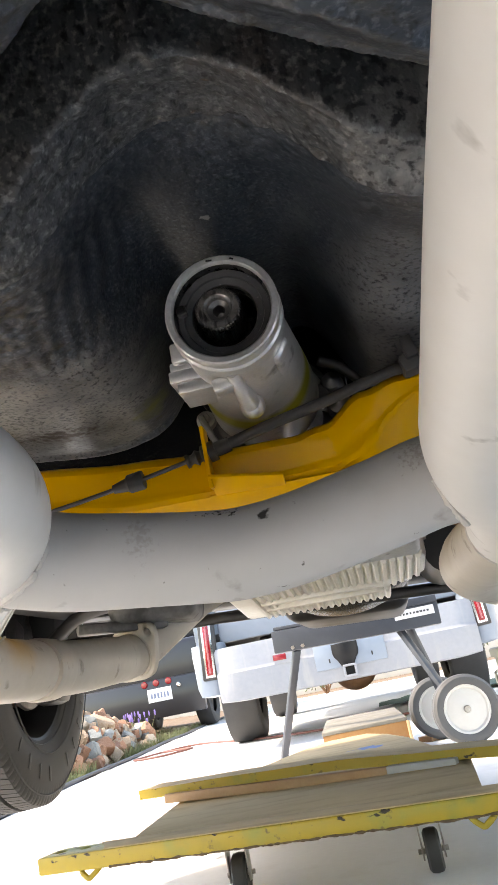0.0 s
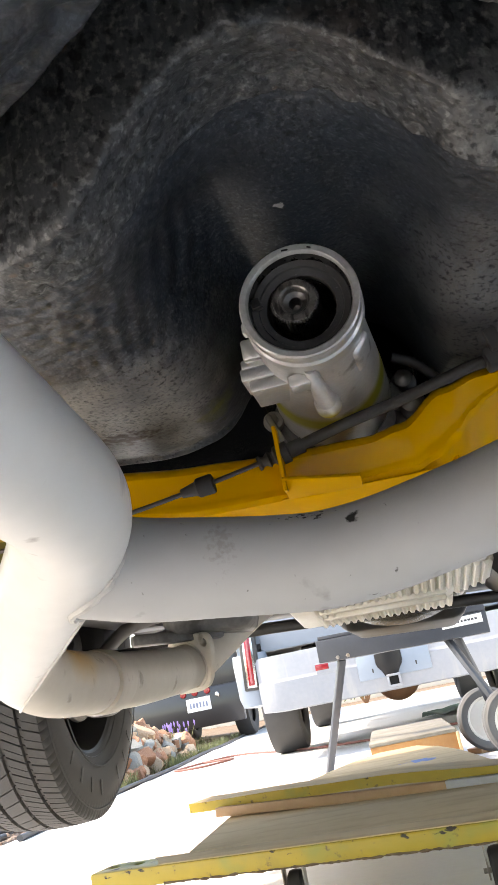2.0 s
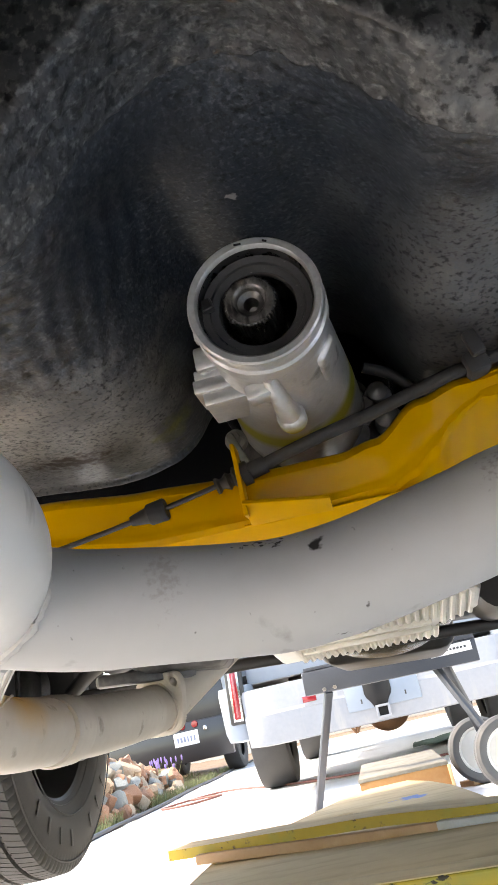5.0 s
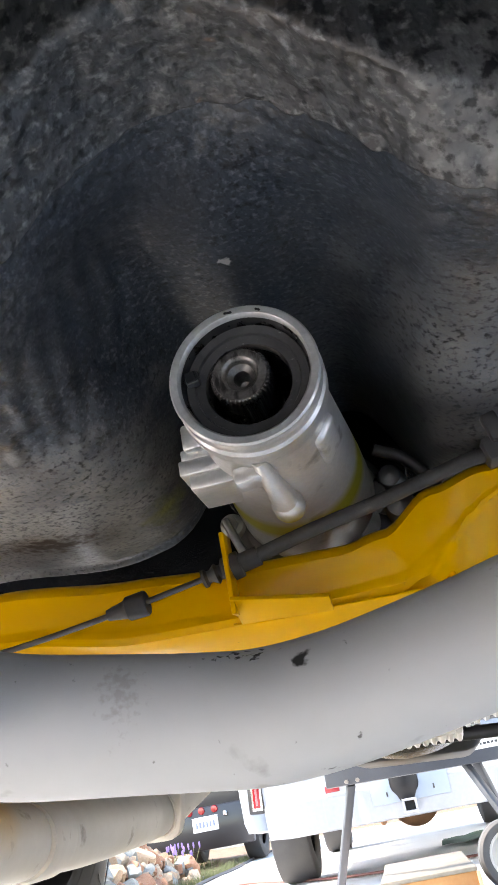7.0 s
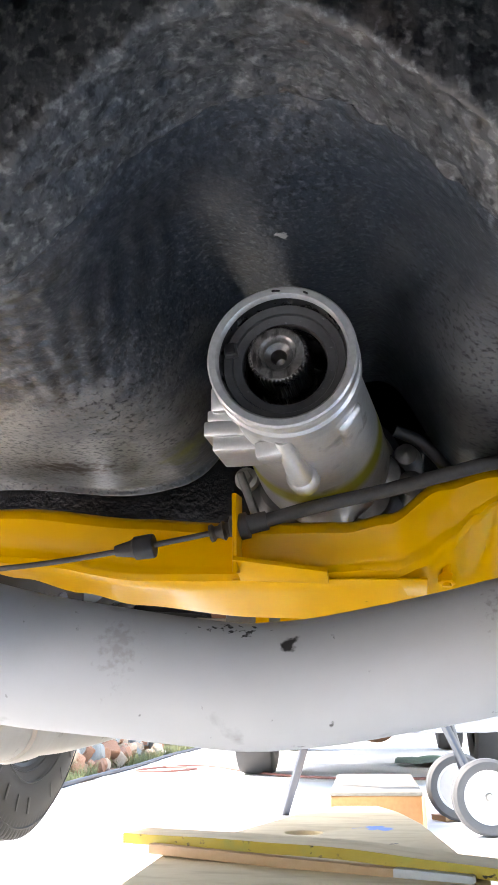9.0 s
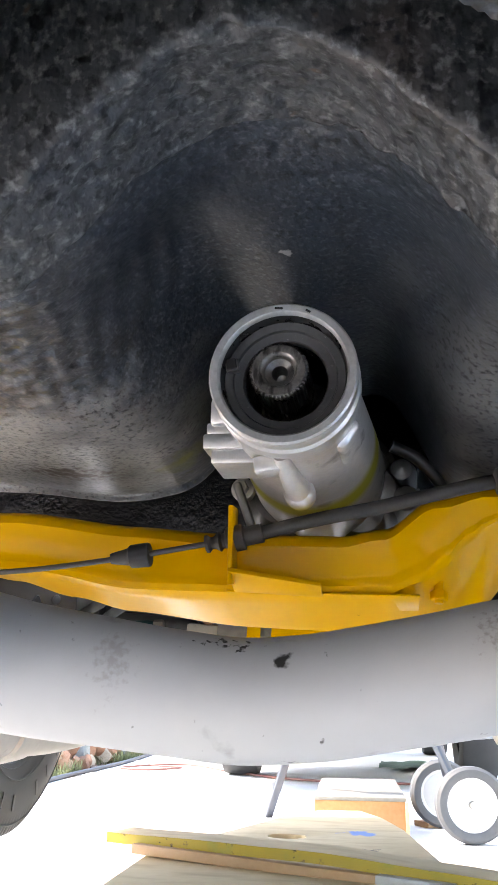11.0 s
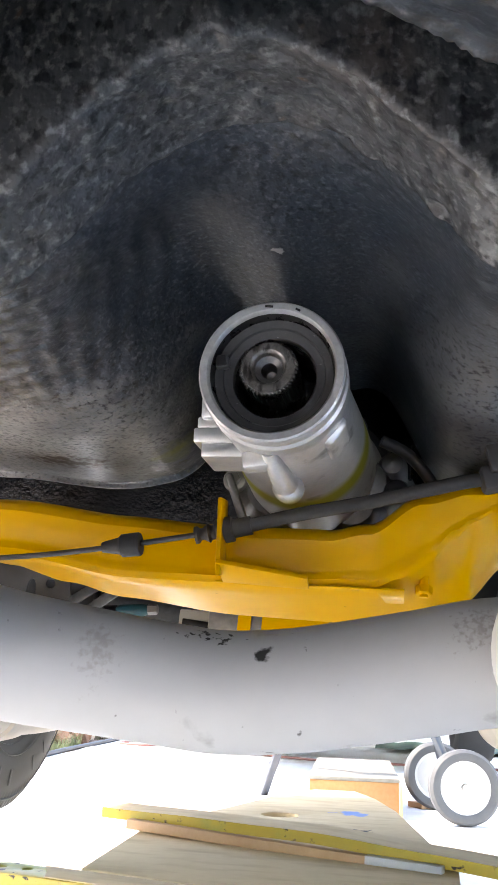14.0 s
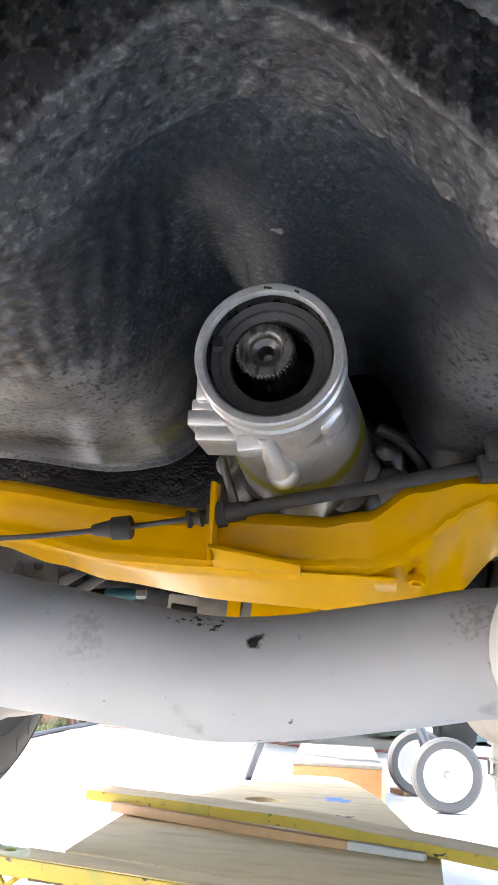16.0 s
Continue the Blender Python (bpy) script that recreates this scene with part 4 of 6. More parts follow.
# ---------------------------------------------------------------- car: yellow crossmember, cable, frame
def build_crossmember():
    cm = car_thing("transmission_crossmember", "glossy yellow stamped steel transmission crossmember", "crossmember")
    top = curve_of([(-0.445, 0.5735), (-0.41, 0.5785), (-0.3875, 0.582), (-0.287, 0.588), (-0.20, 0.582), (-0.146, 0.580), (-0.060, 0.582), (-0.033, 0.588), (0.002, 0.611),
                    (0.034, 0.620), (0.10, 0.628), (0.34, 0.612)])
    ridge = curve_of([(-0.445, 0.5655), (-0.41, 0.5590), (-0.3526, 0.5545), (-0.279, 0.548), (-0.196, 0.539), (-0.118, 0.541), (-0.028, 0.5458), (-0.0097, 0.5535), (0.0074, 0.5670), (0.0213, 0.5832),
                      (0.0346, 0.5940), (0.0471, 0.6012), (0.10, 0.612), (0.34, 0.592)])
    low = curve_of([(-0.445, 0.5640), (-0.38, 0.5600), (-0.331, 0.553), (-0.279, 0.543), (-0.23, 0.535), (-0.136, 0.529), (-0.05, 0.530), (0.005, 0.535), (0.035, 0.552), (0.068, 0.584),
                    (0.11, 0.604), (0.34, 0.590)])
    bm = bmesh.new()
    rows = []
    xs = np.linspace(-0.445, 0.34, 158)
    for x in xs:
        t, r, f = top(x), ridge(x), low(x)
        prof = [(0.800, t + 0.004), (0.740, t + 0.004), (0.698, t + 0.002), (0.687, t - 0.003), (0.6840, t - 0.008), (0.6850, t - 0.35 * (t - r)), (0.6872, r + 0.40 * (t - r)),
                (0.6882, r + 0.30 * (t - r)), (0.6884, r + 0.24 * (t - r)), (0.6880, r + 0.14 * (t - r)), (0.6884, r + 0.005), (0.6905, r + 0.0012), (0.696, r - 0.0008), (0.712, r + (f - r) * 0.17 - 0.0008), (0.745, r + (f - r) * 0.52 + 0.001), (0.785, r + (f - r) * 0.92), (0.796, f), (0.800, f + 0.003),
                (0.800, f + 0.010)]
        rows.append([bm.verts.new((x, y + 0.0008 * noise.noise((x * 25, y * 25, 0)), z + 0.0005 * noise.noise((x * 14, y * 20, 5)))) for y, z in prof])
    for a, b in zip(rows, rows[1:]):
        for k in range(len(a) - 1):
            bm.faces.new((a[k], a[k + 1], b[k + 1], b[k]))
    beam = part("channel", bm, YELLOW, cm)
    sol = beam.modifiers.new("wall", "SOLIDIFY")
    sol.thickness, sol.offset = 0.003, -1
    # cable bracket with a folded foot
    br = part("cable_bracket", box((0.003, 0.030, 0.050), (-0.1275, 0.672, 0.570), 0.0008, (8, -3, 4)), YELLOW, cm, "folded yellow sheet bracket")
    foot = moved(slab([(0, -0.016), (0.058, -0.004), (0.058, 0.014), (0, 0.016)], 0.003, 0.0006), Matrix.Translation((-0.127, 0.673, 0.5465)) @ Matrix.Rotation(radians(1), 4, "Y") @ Matrix.Rotation(radians(-16), 4, "X"))
    part("bracket_foot", foot, YELLOW, br)
    part("plate_strip", box((0.125, 0.05, 0.0016), (-0.070, 0.713, 0.5432), 0.0006, (-4, -2, 0)), YELLOW, cm)
    part("weld_nut", join(moved(hexagon(0.0058, 0.006), Matrix.Translation((0.005, 0.716, 0.5535)) @ Matrix.Rotation(radians(165), 4, "X")),
                          tube([(0.005, 0.716, 0.566), (0.005, 0.714, 0.5460)], 0.0030, 10)), YELLOW, cm, "yellow painted nut")
    # mounting ear on the frame
    part("end_plate", box((0.085, 0.080, 0.005), (-0.480, 0.740, 0.5815), 0.0015, (0, 3, 0)), BLACK_PAINT, cm, "black mounting ear")
    web = moved(slab([(-0.036, -0.024), (0.036, -0.030), (0.036, 0.018), (-0.028, 0.024)], 0.004, 0.001, [[(-0.005 + 0.0045 * math.cos(a), -0.010 + 0.008 * math.sin(a)) for a in np.linspace(0, 2 * math.pi, 17)[:-1]]]), pose(-0.412, 0.757, 0.557, 90, 0, 4))
    part("end_web", web, OLIVE, cm, "dull olive web plate with a slot")
    return cm


build_crossmember()


def build_cable():
    c = car_thing("parking_brake_cable", "dusty black parking brake cable with rubber boot", "cable")
    wire = spline([(-0.62, 0.690, 0.512), (-0.455, 0.684, 0.531), (-0.354, 0.680, 0.538), (-0.270, 0.672, 0.5455), (-0.200, 0.670, 0.5575), (-0.140, 0.669, 0.5705), (-0.126, 0.669, 0.574)])
    part("inner_wire", tube(wire, 0.0019, 10), WIRE, c)
    a, b = Vector((-0.2075, 0.670, 0.5565)), Vector((-0.1815, 0.670, 0.5608))
    d = b - a
    part("boot", tube([a, a + d * 0.42, a + d * 0.46, a + d * 0.52, b - d * 0.04, b], [0.0035, 0.0056, 0.0060, 0.0076, 0.0080, 0.0074], 24), RUBBER, c, "tapered black rubber boot")
    rings = [0.0058, 0.0058, 0.0040, 0.0040, 0.0052, 0.0066, 0.0048, 0.0048, 0.0080, 0.0080]
    pts = [Vector((-0.1445, 0.669, 0.5692)).lerp(Vector((-0.1285, 0.669, 0.5732)), i / 9) for i in range(10)]
    part("bellows", tube(pts, rings, 20), SHEATH, c, "ribbed dusty rubber bellows")
    part("ferrule", tube([(-0.1258, 0.669, 0.5738), (-0.120, 0.669, 0.5754), (-0.1195, 0.669, 0.5755), (-0.108, 0.669, 0.5786)], [0.0085, 0.0085, 0.0062, 0.0062], 20), SHEATH, c)
    line = spline([(-0.112, 0.669, 0.5775), (-0.075, 0.669, 0.5885), (-0.034, 0.670, 0.599), (0.005, 0.671, 0.6105), (0.040, 0.672, 0.6195), (0.10, 0.68, 0.628), (0.20, 0.72, 0.620)], 40)
    part("sheath", tube(line, [0.0045 + (0.00020 if i % 2 == 0 else 0) for i in range(len(line))], 16), SHEATH, c, "dusty wound cable sheath")
    clip = join(box((0.016, 0.020, 0.016), (0.044, 0.670, 0.6195), 0.003, (0, -16, 0)), box((0.010, 0.008, 0.018), (0.044, 0.658, 0.630), 0.002, (0, -16, 0)))
    part("clip", clip, RUBBER, c, "black cable clip")
    return c


build_cable()


def build_frame():
    for s, name in ((-1, "frame_rail"), (1, "frame_rail")):
        x = -0.08 + s * 0.475
        f = car_thing(name, "black boxed steel frame rail with slotted brackets", "frame rail", "frame rails")
        part("rail", box((0.075, 2.9, 0.10), (x, 0.05 if s > 0 else 0.42, 0.605 if s > 0 else 0.590), 0.008), BLACK_PAINT, f)
        # Unseen deeper rear length on the left, added to block low side light.
        if s < 0:
            part("rear_rail", box((0.080, 2.3, 0.12), (x - 0.02, -0.70, 0.580), 0.012), BLACK_PAINT, f)
        shelf = slab([(-0.060, -0.060), (0.030, -0.070), (0.120, -0.045), (0.125, 0.030), (0.05, 0.075), (-0.06, 0.075)], 0.005, 0.001, [circle(0.105, -0.010, 0.013), circle(0.020, 0.030, 0.009)])
        part("bracket", moved(shelf, Matrix.Translation((x + s * 0.015, 0.765, 0.528)) @ Matrix.Rotation(0 if s < 0 else math.pi, 4, "Z") @ Matrix.Rotation(radians(17), 4, "Y")), SCUFFED, f)
        sheet = slab([(-0.046, -0.024), (-0.010, -0.024), (-0.006, -0.008), (0.004, 0.008), (0.016, 0.016), (-0.004, 0.022), (-0.050, 0.030)], 0.005, 0.0012)
        part("gusset", moved(sheet, Matrix.Translation((-0.444 if s < 0 else x - 0.11, 0.772, 0.496)) @ Matrix.Rotation(radians(90), 4, "X")), SCUFFED, f)
        part("lower_lip", box((0.150, 0.075, 0.008), (x - s * 0.040, 0.770, 0.470), 0.002, (0, s * 4, 0)), SCUFFED, f)
        part("lip_edge", box((0.130, 0.008, 0.016), (x - s * 0.042, 0.732, 0.476), 0.002, (0, s * 4, 0)), BLACK_PAINT, f)
        part("lip_block", box((0.022, 0.010, 0.013), (x - s * 0.114, 0.728, 0.475), 0.002, (0, s * 4, 0)), OLIVE, f)
        # Flat dark disc: the slot's shade is colour, with no opening cut.
        part("lip_slot", moved(lathe([(0.0005, -0.001), (0.0085, -0.001), (0.0085, 0.001), (0.0005, 0.001)], 20, "Z"), Matrix.Translation((x - s * 0.098, 0.748, 0.4658))), OILY, f)
        part("side_web", box((0.006, 0.24, 0.085), (x - s * 0.055, 0.90, 0.515), 0.002), BLACK_PAINT, f)
        b = car_thing("mount_bolt", "plated bolt with nut through the crossmember end", "bolt", "crossmember bolts")
        bx = -0.448 if s < 0 else 0.30
        part("shank", tube([(bx, 0.735, 0.598), (bx, 0.735, 0.551)], 0.006, 14), BOLT, b)
        part("nut", moved(hexagon(0.0115, 0.011), Matrix.Translation((bx, 0.735, 0.5625 if s < 0 else 0.60))), BOLT, b)
        part("washer", moved(lathe([(0.004, 0), (0.0155, 0.0), (0.0155, 0.0025), (0.004, 0.0025)], 24, "Z"), Matrix.Translation((bx, 0.735, 0.5745 if s < 0 else 0.597))), BOLT, b)
        part("bushing", moved(lathe([(0.006, 0), (0.0110, 0.0), (0.0135, 0.003), (0.0118, 0.007), (0.0135, 0.011), (0.0110, 0.017), (0.006, 0.017)], 28, "Z"), Matrix.Translation((bx, 0.738, 0.5330))), RUBBER, b)


build_frame()


# ---------------------------------------------------------------- car: exhaust
def build_exhaust():
    R = 0.0315
    left = car_thing("left_exhaust_pipe", "pale grey painted exhaust pipe with two mitred elbows", "exhaust pipe", "exhaust pipes")
    run = smooth_line([(-0.160, -1.2, 0.56), (-0.176, 0.06, 0.524), (-0.2015, 0.448, 0.502), (-0.3835, 0.727, 0.4515), (-0.3860, 0.805, 0.4325), (-0.3880, 0.960, 0.4338)], 0.052, 12)
    up = run[:34]
    # the rear pipe is cut off slantwise and welded to the front run
    cut, facing = Vector((-0.3710, 0.7750, 0.4450)), Vector((0.687, 0.343, -0.641))
    for name, sign, mat, label in (("rear_pipe", 1, PIPE, ""), ("front_pipe", -1, TAN_PIPE, "front run tanned by heat")):
        bm = tube(run, R, 40, closed_ends=False)
        bmesh.ops.bisect_plane(bm, geom=bm.verts[:] + bm.edges[:] + bm.faces[:], plane_co=cut, plane_no=facing, clear_outer=sign > 0, clear_inner=sign < 0)
        part(name, bm, mat, left, label)
    rng = random.Random(8)
    seam = []
    for a in np.linspace(0, 2 * math.pi, 65):
        last = None
        for p, u, v in frames_along(run)[18:]:
            q = p + (u * math.cos(a) + v * math.sin(a)) * (R + 0.0003)
            g = (q - cut).dot(facing)
            if g > 0 and last is not None:
                seam.append(last[0].lerp(q, -last[1] / (g - last[1])))
                break
            last = (q, g)
    part("elbow_seam", tube(seam, [rng.uniform(0.0007, 0.0017) for _ in seam], 8), WELD, left)
    part("sleeve", tube([(-0.3835, 0.905, 0.4325), (-0.3842, 0.913, 0.4327), (-0.3875, 0.955, 0.4335)], [0.0318, 0.0338, 0.0338], 40), TAN_PIPE, left)
    tail = spline([(-0.388, 0.950, 0.4338), (-0.3800, 1.010, 0.4348), (-0.3760, 1.075, 0.4380), (-0.3775, 1.150, 0.4420), (-0.3830, 1.205, 0.4440), (-0.3760, 1.236, 0.4490)], 6)
    part("flange_neck", tube(tail, 0.0312, 36), TAN_PIPE, left)
    dirn = Vector((0.45, 0.82, 0.34)).normalized()
    turn = dirn.to_track_quat("Z", "Y").to_matrix().to_4x4()
    fl = Matrix.Translation((-0.3745, 1.240, 0.4510)) @ turn @ Matrix.Rotation(radians(146), 4, "Z")
    outline = []
    for k in range(48):
        t = 2 * math.pi * k / 48
        outline.append(((0.039 + 0.023 * abs(math.cos(t)) ** 4) * math.cos(t), (0.042 - 0.002 * abs(math.cos(t))) * math.sin(t)))
    flange = part("flange", moved(slab(outline, 0.010, 0.002, [circle(0, 0, 0.027, 24), circle(0.050, 0, 0.006, 12), circle(-0.050, 0, 0.006, 12)]), fl), TAN_PIPE, left, "two-bolt oval flange")
    part("flange_rim", moved(lathe([(0.032, 0.0), (0.0330, -0.0015), (0.0345, -0.0015), (0.0355, 0.0)], 40, "Z", caps=(False, False)), fl), TAN_PIPE, flange)
    part("down_pipe", tube(spline([(-0.372, 1.246, 0.453), (-0.342, 1.310, 0.490), (-0.312, 1.400, 0.532), (-0.282, 1.480, 0.566), (-0.262, 1.570, 0.62), (-0.28, 1.68, 0.68)]), 0.0335, 32), TAN_PIPE, left)

    right = car_thing("right_exhaust_pipe", "pale grey painted exhaust pipe beside the crossmember hump", "exhaust pipe", "exhaust pipes")
    ru = smooth_line([(0.050, -1.2, 0.585), (0.053, 0.25, 0.519), (0.056, 0.490, 0.5035), (0.088, 0.600, 0.487), (0.0925, 0.665, 0.4815)], 0.045, 12)
    part("rear_pipe", tube(ru, R, 40), PIPE, right)
    fp = spline([(0.0915, 0.650, 0.4826), (0.0890, 0.747, 0.4790), (0.0835, 0.850, 0.4775), (0.0860, 0.900, 0.4760), (0.0990, 0.955, 0.4740), (0.1180, 1.010, 0.4730)], 8)
    part("front_pipe", tube(fp, R * 0.99, 40), TAN_PIPE, right)
    part("sleeve", tube([(0.0868, 0.790, 0.4785), (0.0864, 0.797, 0.4783), (0.0845, 0.832, 0.4778)], [0.0314, 0.0324, 0.0324], 40), TAN_PIPE, right)
    part("elbow_seam", tube([(0.0922 + 0.0317 * math.cos(a), 0.663 + 0.006 * math.cos(a), 0.4818 + 0.0317 * math.sin(a)) for a in np.linspace(0, 2 * math.pi, 40)], 0.0010, 8), WELD, right)
    dirn = Vector((0.32, 0.94, -0.03)).normalized()
    fr = Matrix.Translation((0.116, 1.004, 0.4732)) @ dirn.to_track_quat("Z", "Y").to_matrix().to_4x4() @ Matrix.Rotation(radians(60), 4, "Z")
    part("flange", moved(slab([(x * 0.66, y * 0.72) for x, y in outline], 0.008, 0.002, [circle(0, 0, 0.022, 24)]), fr), TAN_PIPE, right, "two-bolt oval flange")
    part("down_pipe", tube(spline([(0.119, 1.012, 0.473), (0.145, 1.09, 0.49), (0.165, 1.18, 0.53), (0.17, 1.32, 0.60), (0.16, 1.5, 0.66)]), 0.0325, 28), TAN_PIPE, right)

    cross = car_thing("crossover_pipe", "smudged grey crossover pipe welded between the exhaust pipes", "exhaust pipe")
    line = spline([(-0.252, 0.522, 0.492), (-0.226, 0.534, 0.4865), (-0.20, 0.5450, 0.4820), (-0.16, 0.5560, 0.4788), (-0.125, 0.5640, 0.4763), (-0.095, 0.5690, 0.4753), (-0.062, 0.5720, 0.4794), (-0.03, 0.5720, 0.4864),
                   (0.005, 0.5690, 0.4949), (0.035, 0.5640, 0.5024), (0.068, 0.558, 0.5049)], 8)
    girth = [0.0318 - 0.0017 * ease((Vector(p).x + 0.22) / 0.10) for p in line]
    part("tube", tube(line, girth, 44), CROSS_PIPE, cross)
    # weld beads where the crossover meets each pipe
    rng = random.Random(4)
    axes = frames_along([Vector(q) for q in line])

    def gap(q, pts):
        best = 9.0
        for a, b in zip(pts, pts[1:]):
            t = max(0.0, min(1.0, (q - a).dot(b - a) / (b - a).length_squared))
            best = min(best, (q - a.lerp(b, t)).length)
        return best
    for pts, order in ((up, 1), (ru, -1)):
        bead = []
        rows = list(zip(axes, girth))[::order]
        for k in range(72):
            a = 2 * math.pi * k / 72
            last = None
            for (p, u, v), r in rows:
                q = p + (u * math.cos(a) + v * math.sin(a)) * r
                g = gap(q, pts)
                if g > R:
                    f = 1.0 if last is None else (R - last[1]) / (g - last[1])
                    bead.append(q if last is None else last[0].lerp(q, max(0.0, min(1.0, f))))
                    break
                last = (q, g)
        bead.append(bead[0])
        part("weld_bead", tube(bead, [rng.uniform(0.0020, 0.0040) for _ in bead], 8), WELD, cross)


build_exhaust()


# ---------------------------------------------------------------- wheels
def tyre_mesh(radius, width, rim, blocks=52, grooves=True):
    """Tyre section turned round X: ribs parted by round grooves and by slanting slots that change direction from rib to rib."""
    hw = width / 2
    prof = [(-hw * 0.80, rim), (-hw * 0.88, rim + 0.012), (-hw * 0.99, rim + (radius - rim) * 0.35), (-hw * 1.0, rim + (radius - rim) * 0.55), (-hw * 0.965, radius - 0.040), (-hw * 0.925, radius - 0.022), (-hw * 0.89, radius - 0.012)]
    slant = [0.0] * 7
    if grooves:
        cuts = (-0.56, -0.20, 0.20, 0.56)
        xs = [-0.86, -0.72]
        for c in cuts:
            xs += [c - 0.040, c - 0.026, c + 0.026, c + 0.040]
            if c < 0.5:
                xs += [c + 0.13, c + 0.24]
        xs += [0.72, 0.86]
        zig = lambda x: float(np.interp(x, (-0.86, -0.56, -0.20, 0.20, 0.56, 0.86), (0.0, 0.40, 1.10, 0.40, 1.10, 1.5)))
        for x in sorted(xs):
            deep = any(abs(x - c) < 0.03 for c in cuts)
            prof.append((x * hw, radius - 0.010 * x * x - (0.0055 if deep else 0)))
            slant.append(zig(x))
    else:
        prof += [(-hw * 0.6, radius - 0.002), (0, radius), (hw * 0.6, radius - 0.002)]
        slant += [0.0] * 3
    prof += [(-x, r) for x, r in prof[:7][::-1]]
    slant += [slant[-1]] * 7
    steps = (0.0, 0.025, 0.085, 0.11, 0.555, 0.57, 0.60, 0.615) if grooves else (0.0, 0.25, 0.5, 0.75)
    bm = bmesh.new()
    rings = []
    for k in range(blocks):
        for n, f in enumerate(steps):
            ring = []
            for (x, r), sl in zip(prof, slant):
                q = r
                if grooves and r > radius - 0.0135 and abs(x) <= hw * 0.90:
                    q -= (0.0030 if n in (1, 2) else 0.0016 if n in (5, 6) and abs(x) > hw * 0.24 else 0)
                t = 2 * math.pi * (k + f + sl) / blocks
                ring.append(bm.verts.new((x, q * math.cos(t), q * math.sin(t))))
            rings.append(ring)
    for a, b in zip(rings, rings[1:] + rings[:1]):
        for i in range(len(prof) - 1):
            bm.faces.new((a[i], a[i + 1], b[i + 1], b[i]))
    return bm


def build_front_wheel(place, label):
    hub = car_thing("front_suspension", label, "car wheel", "front wheels")
    hub.matrix_basis = CAR @ place
    w = part("wheel", lathe([(0.192, 0.076), (0.198, 0.084), (0.196, 0.080), (0.185, 0.073), (0.177, 0.05), (0.171, 0.03), (0.165, -0.02), (0.10, -0.035), (0.07, -0.03), (0.03, -0.03)], 64, "X", caps=(False, True)), RIM_BLACK, hub, "black steel wheel, open inner side")
    part("tyre", tyre_mesh(0.311, 0.195, 0.190, 60), TYRE, w)
    tyre = w
    for k, t in enumerate(np.linspace(-2.3, -0.55, 9)):
        if k in (4,):
            continue
        m = Matrix.Rotation(t, 4, "X") @ Matrix.Translation((0.0985, 0.250, 0)) @ Matrix.Rotation(radians(90), 4, "Z")
        part("relief_bar", moved(box((0.026, 0.0012, 0.009 if k % 2 else 0.006), (0, 0, 0), 0.0004), m), TYRE_LETTER, tyre, "raised bar of moulded lettering")
    for r in (0.214, 0.286):
        part("sidewall_ring", moved(lathe([(r - 0.002, 0.0), (r, 0.0018), (r + 0.002, 0.0)], 72, "X", caps=(False, False)), Matrix.Translation((0.0965 if r < 0.25 else 0.0935, 0, 0))), TYRE, tyre)
    part("brake_drum", lathe([(0.03, 0.06), (0.118, 0.058), (0.125, 0.05), (0.125, 0.0), (0.10, -0.02)], 40, "X"), RUST, hub)
    part("backing_plate", lathe([(0.02, 0.075), (0.10, 0.072), (0.132, 0.062), (0.134, 0.056)], 40, "X"), ALU_DULL, hub)
    part("caliper", box((0.05, 0.07, 0.13), (0.055, -0.105, -0.03), 0.015, (-20, 0, 0), 3), ALU_DULL, hub)
    part("hub_cone", lathe([(0.062, 0.02), (0.058, 0.070), (0.040, 0.088), (0.002, 0.090)], 28, "X"), ALU_DULL, hub)
    part("knuckle", box((0.06, 0.09, 0.22), (0.105, 0, -0.02), 0.02), BLACK_PAINT, hub)
    part("steering_arm", box((0.05, 0.16, 0.03), (0.125, -0.10, -0.07), 0.008), ALU_DULL, hub)
    return w


build_front_wheel(pose(-0.757, 1.61, 0.523, 0, 0, 4), "black front tyre hanging clear of the drive on a steel wheel")
build_front_wheel(pose(0.597, 1.62, 0.553, 0, 0, 180), "black front tyre on the far side of the car")


